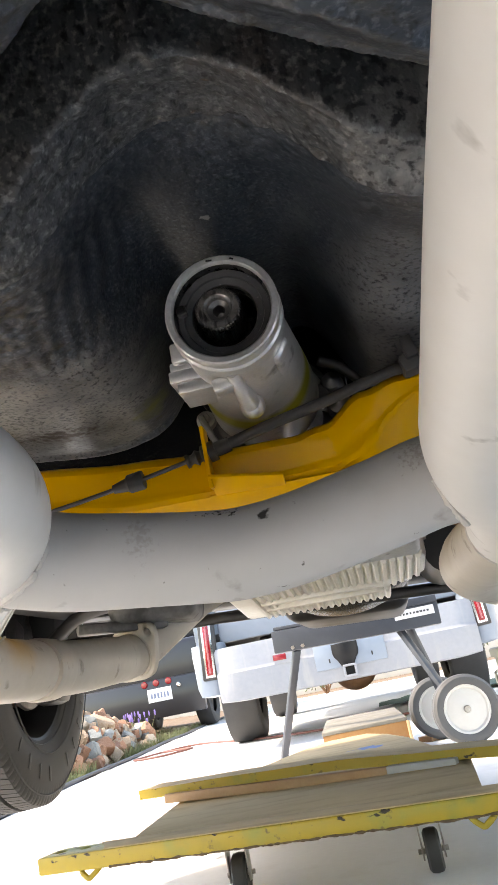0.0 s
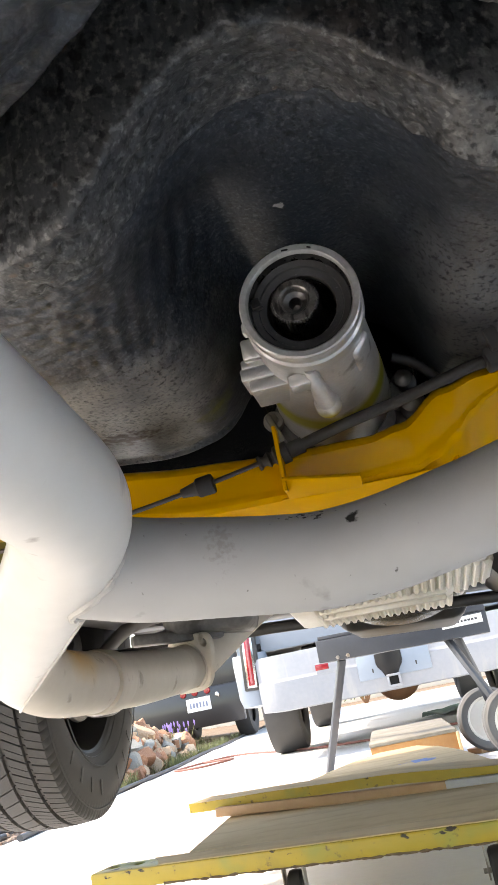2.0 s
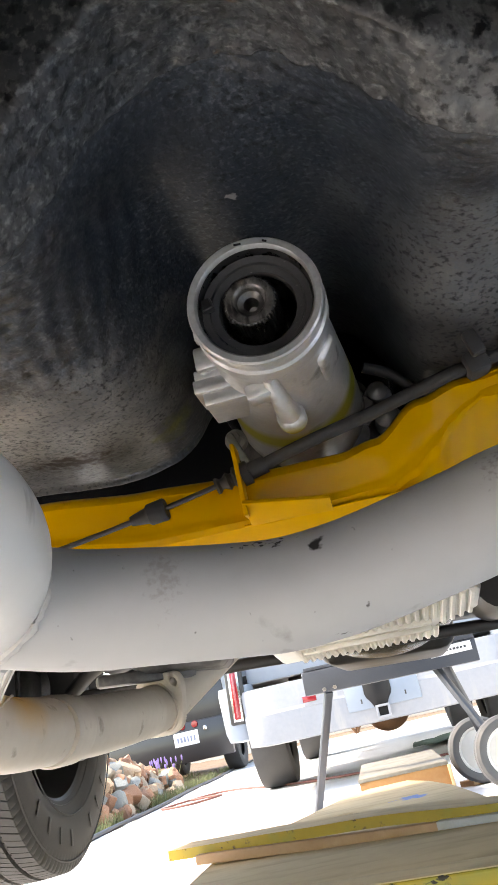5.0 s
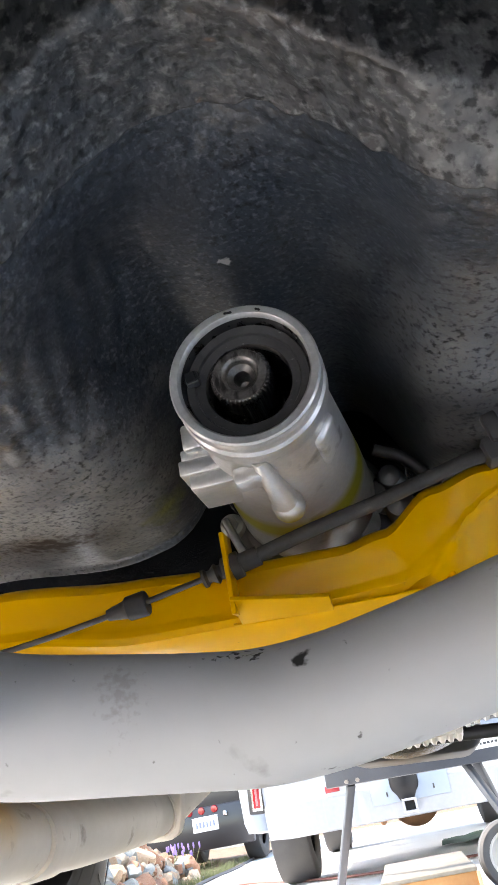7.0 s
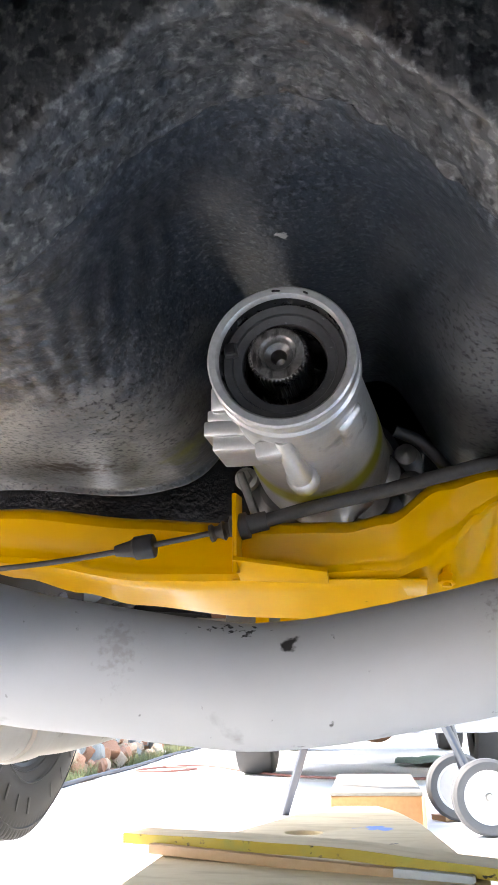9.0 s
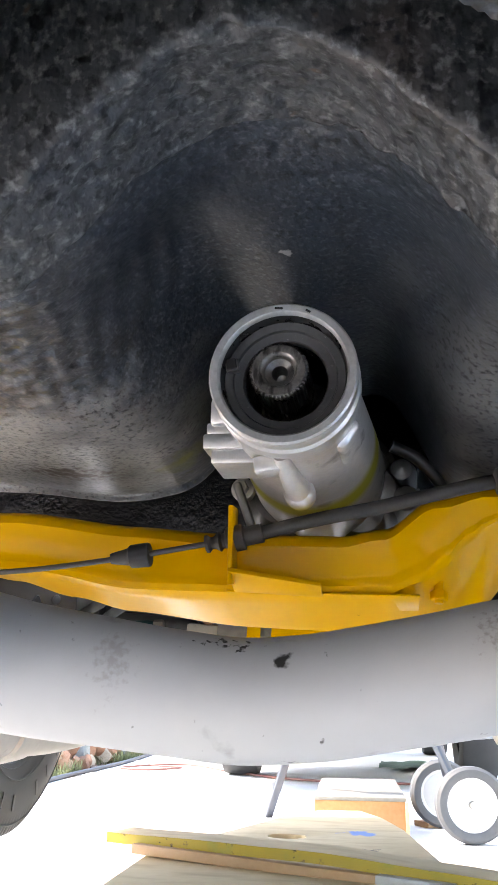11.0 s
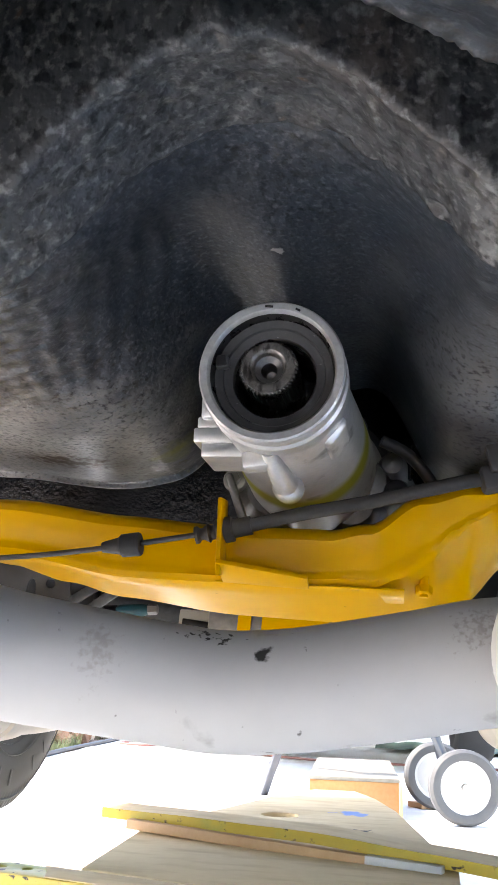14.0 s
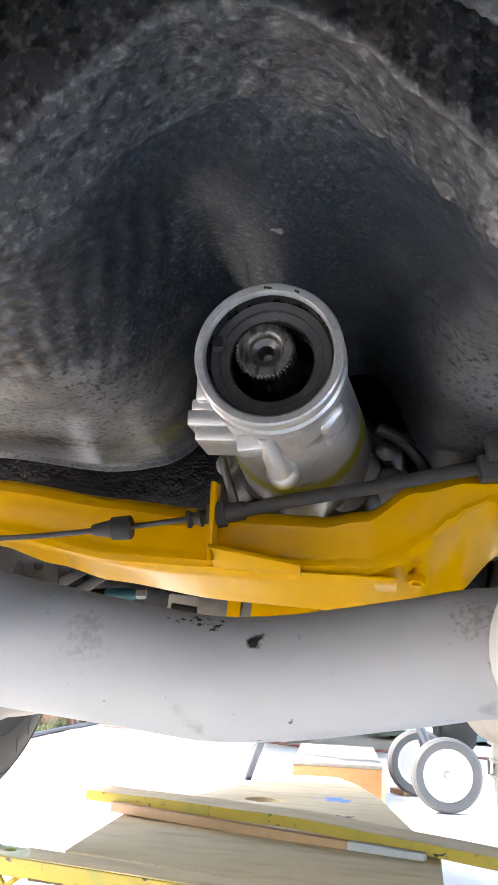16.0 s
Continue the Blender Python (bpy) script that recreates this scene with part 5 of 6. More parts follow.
# ---------------------------------------------------------------- loose things on the drive
def build_creeper():
    """Flat plywood dolly: board, two yellow cross bars, battens, casters and pull loops."""
    d = thing("plywood_dolly", "plywood dolly with worn yellow bars on casters", "dolly", (-0.2325, 1.4764, 0.027))
    d.scale = (0.93, 0.93, 0.93)
    board = [(-0.28, 0.12), (0.365, -0.06), (0.385, 0.40), (0.345, 0.58), (0.265, 1.10), (0.20, 1.36), (0.13, 1.53), (0.0, 1.52), (-0.08, 1.37), (-0.16, 1.08), (-0.26, 0.74), (-0.30, 0.58)]
    hole = [(-0.032 + 0.05 * math.cos(t), 0.905 + 0.045 * math.sin(t)) for t in np.linspace(0, 2 * math.pi, 20)[:-1]]
    part("board", slab(board, 0.014, 0.002, [hole]), PLYWOOD, d, "weathered plywood board with a hand slot", place=pose(0, 0, 0.100))
    bar = slab([(-0.452, -0.03), (0.485, -0.03), (0.50, -0.015), (0.50, 0.05), (-0.437, 0.05), (-0.452, 0.035)], 0.030, 0.004,
               [circle(-0.425, 0.01, 0.009, 12), circle(-0.375, 0.017, 0.009, 12), circle(0.42, 0.01, 0.009, 12), circle(0.46, 0.015, 0.009, 12)])
    turn = Matrix.Rotation(radians(-13.3), 4, "Z")
    part("front_bar", bar, YELLOW_WORN, d, "worn yellow painted front bar", place=Matrix.Translation((0.0, -0.03, 0.086)) @ turn)
    lie = Matrix.Translation((0.0, -0.03, 0.086)) @ turn
    strip = [(-0.31, -0.026), (0.478, -0.026), (0.494, -0.013), (0.494, 0.048), (-0.36, 0.048), (-0.33, 0.012)]
    part("bar_top", slab(strip, 0.0022, 0.0008, [circle(0.42, 0.01, 0.009, 12), circle(0.46, 0.015, 0.009, 12)]), PLYWOOD, d, "bare wood on the front bar's top", place=lie @ Matrix.Translation((0, 0, 0.0296)))
    rng = random.Random(21)
    ragged = [(x, -0.0295 + 0.0015 * rng.random(), 0.0012 + 0.0022 * noise.noise((x * 30, 0, 2))) for x in np.linspace(-0.30, 0.46, 120)]
    part("splintered_edge", tube(ragged, [rng.uniform(0.0010, 0.0032) for _ in ragged], 6), DARK_SPLINTER, d, "dark splintered lower edge", place=lie)
    bm = bmesh.new()
    rows = []
    for x in np.linspace(-0.452, 0.485, 40):
        z = 0.006 * math.cos((x - 0.05) * 5.5) - 0.026 * x + 0.002 * noise.noise((x * 6, 0, 0))
        rows.append([bm.verts.new((x, y0, z + dz)) for y0, dz in ((-0.012, 0), (0.09, 0), (0.09, 0.021), (-0.012, 0.021))])
    for a, b in zip(rows, rows[1:]):
        for k in range(4):
            bm.faces.new((a[k], a[(k + 1) % 4], b[(k + 1) % 4], b[k]))
    bm.faces.new(rows[0])
    bm.faces.new(rows[-1])
    back = Matrix.Translation((0.035, 0.425, 0.128)) @ Matrix.Rotation(radians(-18.5), 4, "Z")
    rear = part("rear_bar", bm, [YELLOW_WORN, PLYWOOD], d, "bowed yellow edged rear bar", smooth=False, place=back)
    for f in rear.data.polygons:
        f.material_index = 1 if f.normal.z > 0.7 else 0
    part("batten", box((0.56, 0.022, 0.020), (-0.085, -0.026, -0.004), 0.002, (0, 1.2, 0)), BATTEN, d, "brown batten", place=back)
    part("tape_wrap", box((0.15, 0.024, 0.022), (0.268, -0.026, -0.011), 0.003, (0, 1.2, 0)), TAPE, d, "grey tape over the batten's end", place=back)
    for x, y in ((-0.10, 0.16), (0.265, 0.07), (-0.15, 0.66), (0.26, 0.60)):
        top = 0.081 if y < 0.2 else 0.095
        c = part("caster_plate", box((0.085, 0.07, 0.010), (x, y, top), 0.002), RUST if x < 0 else BOLT, d)
        for s in (-1, 1):
            fork = moved(slab([(-0.020, 0.0), (0.020, 0.0), (0.012, -top - 0.002), (-0.012, -top - 0.002)], 0.003, 0.0006), Matrix.Translation((x + s * 0.019 - 0.0015, y + 0.004, top - 0.001)) @ Matrix.Rotation(radians(90), 4, "Z") @ Matrix.Rotation(radians(90), 4, "X"))
            part("fork", fork, BOLT, c)
        part("wheel", moved(lathe([(0.008, -0.012), (0.030, -0.014), (0.036, -0.010), (0.0375, 0.0), (0.036, 0.010), (0.030, 0.014), (0.008, 0.012)], 32, "X"), Matrix.Translation((x, y + 0.012, 0.0085))), RUBBER, c)
        part("axle", moved(tube([(-0.027, 0, 0), (0.027, 0, 0)], 0.0045, 10), Matrix.Translation((x, y + 0.012, 0.0085))), BOLT, c)
    for x in (-0.345, 0.365):
        loop = tube(smooth_line([(x - 0.020, -0.02, 0.002), (x - 0.015, -0.026, -0.004), (x, -0.03, -0.015), (x + 0.015, -0.026, -0.004), (x + 0.020, -0.02, 0.002)], 0.005, 4), 0.0048, 10)
        part("pull_loop", loop, YELLOW_WORN, d, "bent metal pull loop", place=Matrix.Translation((0.0, -0.03, 0.086)) @ turn)
    return d


build_creeper()


def build_box():
    b = thing("wooden_box", "low plywood box, stained pale top and orange sides", "box", (-0.135, 3.33, 0))
    b.rotation_euler = (0, 0, radians(3))
    w, dpt, h, t = 0.315, 0.82, 0.120, 0.016
    part("front", box((w, t, h), (0, t / 2, h / 2), 0.002), BOX_WOOD, b)
    part("back", box((w, t, h), (0, dpt - t / 2, h / 2), 0.002), BOX_WOOD, b)
    for s in (-1, 1):
        part("side", box((t, dpt - 2 * t - 0.002, h), (s * (w - t) / 2, dpt / 2, h / 2), 0.002), BOX_WOOD, b)
    part("lid", box((w + 0.006, dpt + 0.006, 0.013), (0, dpt / 2, h + 0.0065), 0.003), BOX_TOP, b, "stained pale lid")
    part("edge_strip", box((0.012, 0.010, h), (w / 2 + 0.004, -0.003, h / 2), 0.002), PLYWOOD, b)
    return b


build_box()


def build_stand():
    s = thing("roller_stand", "slate grey folding work stand with white-hubbed wheels", "work stand", (-0.06, 3.45, 0))
    part("beam", box((0.66, 0.09, 0.085), (-0.03, 0.0, 0.486), 0.004, (0, 1.2, 0)), STAND_PAINT, s)
    part("beam_lip", box((0.64, 0.05, 0.014), (-0.03, -0.01, 0.537), 0.003, (0, 1.2, 0)), STAND_PAINT, s)
    part("end_block", box((0.20, 0.10, 0.028), (0.20, 0.0, 0.537), 0.003, (0, 1.2, 0)), STAND_PAINT, s)
    lab = part("label", box((0.155, 0.0015, 0.034), (0.205, -0.0465, 0.497), 0), PLATE, s, "white maker's label")
    part("label_bars", moved(bars(0.120, 0.008, 9, 3), Matrix.Translation((0.205, -0.0478, 0.497))), STAND_PAINT, lab)
    for x in (-0.285, -0.245):
        part("beam_bolt", moved(hexagon(0.008, 0.007), Matrix.Translation((x, -0.045, 0.460)) @ Matrix.Rotation(radians(90), 4, "X")), BOLT, s)
    for p, q in (((-0.275, -0.01, 0.45), (-0.47, 0.38, 0.004)), ((0.135, 0.0, 0.45), (0.275, -0.12, 0.130)), ((0.175, 0.03, 0.45), (0.255, 0.16, 0.130))):
        a, b = Vector(p), Vector(q)
        d = b - a
        bm = moved(box((0.030, 0.020, d.length), (0, 0, d.length / 2), 0.003), Matrix.Translation(a) @ d.to_track_quat("Z", "Y").to_matrix().to_4x4())
        part("leg", bm, STAND_PAINT, s)
    part("axle", tube([(0.30, -0.155, 0.124), (0.22, 0.24, 0.124)], 0.008, 12), BOLT, s)
    for c in ((0.300, -0.160, 0.1225), (0.222, 0.235, 0.1225)):
        m = Matrix.Translation(c) @ Matrix.Rotation(radians(11), 4, "Z")
        wheel = part("wheel", moved(lathe([(0.086, -0.020), (0.094, -0.026), (0.112, -0.026), (0.1215, -0.016), (0.1225, 0.0), (0.1215, 0.016), (0.112, 0.026), (0.094, 0.026), (0.086, 0.020)], 56, closed=True), m), GREY_RUBBER, s, "grey rubber tyre")
        part("hub_disc", moved(lathe([(0.008, -0.012), (0.030, -0.013), (0.074, -0.007), (0.080, -0.017), (0.088, -0.018), (0.088, 0.018), (0.080, 0.017), (0.074, 0.007), (0.008, 0.010)], 48), m), WHITE_PLASTIC, wheel, "white plastic hub")
        part("hub_nut", moved(lathe([(0.011, -0.024), (0.013, -0.020), (0.013, -0.008)], 16), m), BOLT, wheel)
    block = thing("wood_offcut", "thin reddish wood offcut on the drive", "wood block", (0.16, 3.75, 0))
    part("offcut", box((0.20, 0.09, 0.02), (0, 0, 0.011), 0.002, (0, 0, 35)), BATTEN, block)


build_stand()


def build_bucket():
    b = thing("plastic_bucket", "dirty white plastic bucket standing on the drive", "bucket", (0.407, 2.21, 0))
    prof = [(0.006, 0.0), (0.124, 0.0), (0.128, 0.004), (0.139, 0.225), (0.140, 0.228), (0.1475, 0.229), (0.1475, 0.235), (0.1405, 0.236), (0.1415, 0.262), (0.149, 0.263), (0.149, 0.269), (0.142, 0.270), (0.143, 0.298), (0.151, 0.299),
            (0.152, 0.318), (0.148, 0.321), (0.141, 0.318), (0.138, 0.23), (0.123, 0.008), (0.006, 0.006)]
    part("shell", lathe(prof, 64, "Z"), BUCKET, b)
    for s in (-1, 1):
        part("handle_ear", moved(lathe([(0.006, 0), (0.016, 0.002), (0.016, 0.006)], 16, "X"), Matrix.Translation((s * 0.1475, 0, 0.25)) @ Matrix.Scale(s, 4, (1, 0, 0))), BUCKET, b)


build_bucket()


def build_jack_stand():
    j = thing("jack_stand", "rusty red-brown jack stand under the frame rail", "jack stand", (-0.695, 0.93, 0))
    for sx in (-1, 1):
        for sy in (-1, 1):
            a, b = Vector((sx * 0.03, sy * 0.03, 0.30)), Vector((sx * 0.11, sy * 0.11, 0.006))
            d = b - a
            part("leg", moved(box((0.05, 0.006, d.length), (0, 0, d.length / 2), 0.001), Matrix.Translation(a) @ d.to_track_quat("Z", "X").to_matrix().to_4x4()), RUST_RED, j)
    part("collar", tube([(0, 0, 0.20), (0, 0, 0.34)], 0.036, 20), RUST_RED, j)
    part("post", box((0.034, 0.034, 0.30), (0, 0, 0.33), 0.004), RUST_RED, j)
    part("saddle", box((0.05, 0.10, 0.014), (0, 0, 0.486), 0.004), RUST_RED, j)
    part("base_frame", join(*[box((0.24 if i < 2 else 0.02, 0.02 if i < 2 else 0.24, 0.008), ((0, 0, -0.11, 0.11)[i], (-0.11, 0.11, 0, 0)[i], 0.005), 0.001) for i in range(4)]), RUST_RED, j)


build_jack_stand()


# ---------------------------------------------------------------- pickup ahead
def build_truck():
    t = thing("pickup_truck", "pale blue pickup with a chalky white step bumper", "truck", (-0.217, 4.92, 0))
    t.rotation_euler = (0, 0, radians(2.6))
    W = 1.72
    # bed sides with a rounded lower edge
    for s in (-1, 1):
        prof = [(0.0, 0.42), (0.035, 0.36), (0.05, 0.42), (0.055, 0.60), (0.06, 0.85), (0.045, 1.18), (0.02, 1.22), (-0.03, 1.22), (-0.03, 0.42)]
        bm = bmesh.new()
        rows = [[bm.verts.new((s * (W / 2 - 0.05 + x - 0.018 * math.exp(-((y - 0.10) / 0.05) ** 2)), y, z)) for x, z in prof] for y in (0.10, 0.14, 0.22, 0.6, 0.95, 1.4, 1.9, 2.3)]
        for a, b in zip(rows, rows[1:]):
            for k in range(len(prof)):
                bm.faces.new((a[k], a[(k + 1) % len(prof)], b[(k + 1) % len(prof)], b[k]))
        bm.faces.new(rows[0])
        bm.faces.new(rows[-1])
        part("bed_side", bm, TRUCK_BLUE, t)
        # lower corner that wraps down beside the bumper
        bm = lathe([(0.02, -0.16), (0.085, -0.15), (0.10, -0.10), (0.105, 0.10), (0.10, 0.14), (0.02, 0.145)], 24, "Z")
        part("rear_corner", moved(bm, Matrix.Translation((s * (W / 2 - 0.075), 0.135, 0.49))), TRUCK_BLUE, t)
        lamp = part("tail_lamp", box((0.098, 0.05, 0.34), (s * (W / 2 - 0.085), 0.050, 0.595), 0.010, (0, s * -3, 0)), BLACK_PAINT, t, "tall lamp in a dark bezel")
        part("chrome_trim", box((0.060, 0.012, 0.310), (s * (W / 2 - 0.085), 0.023, 0.595), 0.005, (0, s * -3, 0)), CHROME, lamp)
        part("lens", box((0.036, 0.014, 0.285), (s * (W / 2 - 0.085), 0.016, 0.595), 0.005, (0, s * -3, 0)), RED_LENS, lamp, "red ribbed lens")
        part("inner_lens", box((0.010, 0.010, 0.26), (s * (W / 2 - 0.085), 0.0105, 0.595), 0.003, (0, s * -3, 0)), PINK_LENS, lamp, "faded pale inner lens")
    part("tailgate", box((W - 0.30, 0.06, 0.56), (0, 0.14, 0.90), 0.015), TRUCK_BLUE, t, "pale blue tailgate")
    part("tailgate_panel", box((W - 0.52, 0.012, 0.22), (0, 0.105, 0.95), 0.01), BUMPER_WHITE, t)
    part("bed_floor", box((W - 0.14, 2.2, 0.04), (0, 1.22, 0.66), 0.01), BLACK_PAINT, t)
    # stepped bumper with turned-in ends
    pr = [(0.0, 0.280), (-0.030, 0.286), (-0.045, 0.33), (-0.048, 0.44), (-0.030, 0.452), (-0.026, 0.46), (-0.026, 0.565), (-0.016, 0.588), (0.09, 0.592), (0.09, 0.28)]
    bm = bmesh.new()
    rows = []
    for x in np.linspace(-W / 2 + 0.115, W / 2 - 0.115, 31):
        e = max(0.0, (abs(x) - (W / 2 - 0.24)) / 0.125)
        rows.append([bm.verts.new((x, y + 0.05 * e * e, z + 0.01 * e * (1 if z < 0.4 else 0))) for y, z in pr])
    for a, b in zip(rows, rows[1:]):
        for k in range(len(pr)):
            bm.faces.new((a[k], a[(k + 1) % len(pr)], b[(k + 1) % len(pr)], b[k]))
    bm.faces.new(rows[0])
    bm.faces.new(rows[-1])
    bumper = part("bumper", bm, BUMPER_WHITE, t, "chalky white step bumper")
    part("plate_recess", box((0.40, 0.012, 0.15), (0.02, -0.048, 0.43), 0.004), TRUCK_BLUE, bumper)
    part("socket_cap", moved(lathe([(0.002, -0.075), (0.036, -0.073), (0.042, -0.060), (0.052, -0.040), (0.068, -0.020), (0.074, 0.0), (0.074, 0.05), (0.002, 0.055)], 28, "Z"), Matrix.Translation((-0.004, -0.052, 0.432)) @ Matrix.Diagonal((1, 0.5, 1, 1))), BLACK_PLASTIC, bumper, "black rubber cap")
    part("marker_lamp", box((0.075, 0.012, 0.032), (-0.37, -0.052, 0.475), 0.003), RED_LENS, bumper, "small red marker lamp")
    part("marker_plate", box((0.15, 0.008, 0.06), (-0.33, -0.048, 0.468), 0.003), BUMPER_WHITE, bumper)
    for x in (-0.10, 0.14):
        # Raised dark strip stands for the shade in each slot.
        part("slot", box((0.008, 0.006, 0.022), (x, -0.0545, 0.40), 0.001), RUBBER, bumper)
    hitch = part("hitch_receiver", join(box((0.075, 0.16, 0.012), (0.003, -0.02, 0.360), 0.002), box((0.075, 0.16, 0.012), (0.003, -0.02, 0.303), 0.002), box((0.012, 0.16, 0.046), (-0.0285, -0.02, 0.3315), 0.002), box((0.012, 0.16, 0.046), (0.0345, -0.02, 0.3315), 0.002)), BUMPER_WHITE, t, "square hitch receiver")
    # A solid black block paints the shade inside the receiver.
    part("receiver_bore", box((0.048, 0.12, 0.043), (0.003, -0.01, 0.3315), 0), BLACK_PLASTIC, hitch)
    # running gear
    for x in (-0.765, 0.765):
        for y in (1.20, 4.45):
            wheel = part("wheel", moved(lathe([(0.02, -0.06), (0.16, -0.075), (0.20, -0.09), (0.20, 0.09), (0.16, 0.03), (0.02, 0.04)], 32, "X"), Matrix.Translation((x, y, 0.355))), CHROME, t)
            part("tyre", moved(tyre_mesh(0.355, 0.25, 0.20, 40, False), Matrix.Translation((x, y, 0.355))), TYRE, wheel)
    part("rear_axle", tube([(-0.66, 1.20, 0.355), (-0.14, 1.20, 0.355), (0.14, 1.20, 0.355), (0.66, 1.20, 0.355)], [0.042, 0.046, 0.046, 0.042], 20), RUST, t, "rusty axle tube")
    part("differential", moved(lathe([(0.01, -0.16), (0.09, -0.15), (0.14, -0.10), (0.155, -0.02), (0.14, 0.08), (0.08, 0.16)], 32), Matrix.Translation((0.03, 1.20, 0.345))), RUST, t, "brown rusted differential")
    for x in (-0.46, 0.46):
        part("leaf_spring", tube(spline([(x, 0.45, 0.44), (x, 0.8, 0.36), (x, 1.20, 0.315), (x, 1.7, 0.36), (x, 2.2, 0.45)]), 0.028, 8), RUST, t)
        part("chassis_rail", box((0.07, 4.6, 0.15), (x, 2.6, 0.55), 0.01), BLACK_PAINT, t)
    part("shackle", box((0.06, 0.10, 0.16), (-0.46, 0.50, 0.42), 0.01, (20, 0, 0)), RUST, t)
    part("spare_wheel", moved(tyre_mesh(0.34, 0.20, 0.18, 30, False), Matrix.Translation((0.02, 0.72, 0.45)) @ Matrix.Rotation(radians(90), 4, "Y")), TYRE, t)
    part("muffler", moved(lathe([(0.02, -0.25), (0.09, -0.24), (0.10, -0.2), (0.10, 0.2), (0.09, 0.24), (0.02, 0.25)], 20), Matrix.Translation((0.42, 1.9, 0.42))), RUST, t)
    # cab
    cab = box((W - 0.06, 1.55, 0.62), (0, 3.15, 0.84), 0.06, segments=3)
    part("cab_body", cab, TRUCK_BLUE, t)
    bm = box((W - 0.20, 1.30, 0.58), (0, 3.10, 1.46), 0.0)
    for v in bm.verts:
        if v.co.z > 1.5:
            v.co.x *= 0.86
            v.co.y = 3.10 + (v.co.y - 3.10) * 0.80
    bmesh.ops.bevel(bm, geom=bm.edges[:], offset=0.05, segments=3, affect="EDGES", profile=0.5)
    part("cab_roof", bm, TRUCK_BLUE, t)
    part("rear_window", box((1.25, 0.01, 0.34), (0, 2.49, 1.46), 0.003, (-12, 0, 0)), OILY, t)
    part("bonnet", box((W - 0.10, 1.35, 0.42), (0, 4.55, 0.90), 0.07, segments=3), TRUCK_BLUE, t)
    return t


build_truck()


def build_dark_vehicle():
    v = thing("dark_utility_vehicle", "dark blue-black utility vehicle parked beyond the rockery", "vehicle", (-3.15, 10.6, 0))
    part("body", box((1.75, 3.6, 0.62), (0, 1.85, 0.80), 0.06, segments=3), DARK_CAR, v)
    part("rear_valance", box((1.70, 0.10, 0.46), (0, 0.02, 0.44), 0.02), DARK_CAR, v)
    part("cabin", box((1.55, 2.2, 0.55), (0, 2.1, 1.38), 0.12, segments=3), DARK_CAR, v)
    plate = part("number_plate", box((0.31, 0.008, 0.16), (0.30, -0.036, 0.485), 0.002), PLATE, v, "white number plate")
    part("plate_bars", moved(bars(0.25, 0.07, 6, 7), Matrix.Translation((0.30, -0.041, 0.48))), PLATE_INK, plate)
    for x in (0.12, 0.27, 0.43):
        part("red_lamp", moved(lathe([(0.002, -0.02), (0.036, -0.018), (0.042, -0.008), (0.042, 0.01)], 20), Matrix.Translation((x, -0.032, 0.63))), RED_LENS, v, "small round red lamp")
    part("tow_ball", moved(lathe([(0.004, -0.03), (0.024, -0.02), (0.03, 0), (0.024, 0.02), (0.012, 0.03)], 16, "Z"), Matrix.Translation((0.56, -0.06, 0.56))), CHROME, v)
    for x in (-0.70, 0.70):
        for y in (0.75, 3.0):
            part("wheel", moved(tyre_mesh(0.34, 0.22, 0.19, 30, False), Matrix.Translation((x, y, 0.34))), TYRE, v)
            part("hub", moved(lathe([(0.01, -0.03), (0.19, -0.05), (0.19, 0.05), (0.01, 0.03)], 24, "X"), Matrix.Translation((x, y, 0.34))), RIM_BLACK, v)
    return v


build_dark_vehicle()


# ---------------------------------------------------------------- garden, hoses, house
def rock_mesh(seed, mat):
    rng = random.Random(seed)
    bm = bmesh.new()
    bmesh.ops.create_icosphere(bm, subdivisions=3, radius=1)
    off = Vector((rng.uniform(-9, 9), rng.uniform(-9, 9), rng.uniform(-9, 9)))
    for v in bm.verts:
        n = v.co.normalized()
        v.co = n * (1 + 0.42 * noise.noise(n * 1.3 + off) + 0.18 * noise.noise(n * 3.1 + off) + 0.07 * noise.noise(n * 7.3 + off))
        for ax in range(3):
            lim = 0.62 + 0.25 * ((seed * (ax + 3)) % 5) / 5
            v.co[ax] = max(-lim, min(lim, v.co[ax]))
    me = mesh_of("rock", bm, mat)
    me.set_sharp_from_angle(angle=radians(42))
    return me


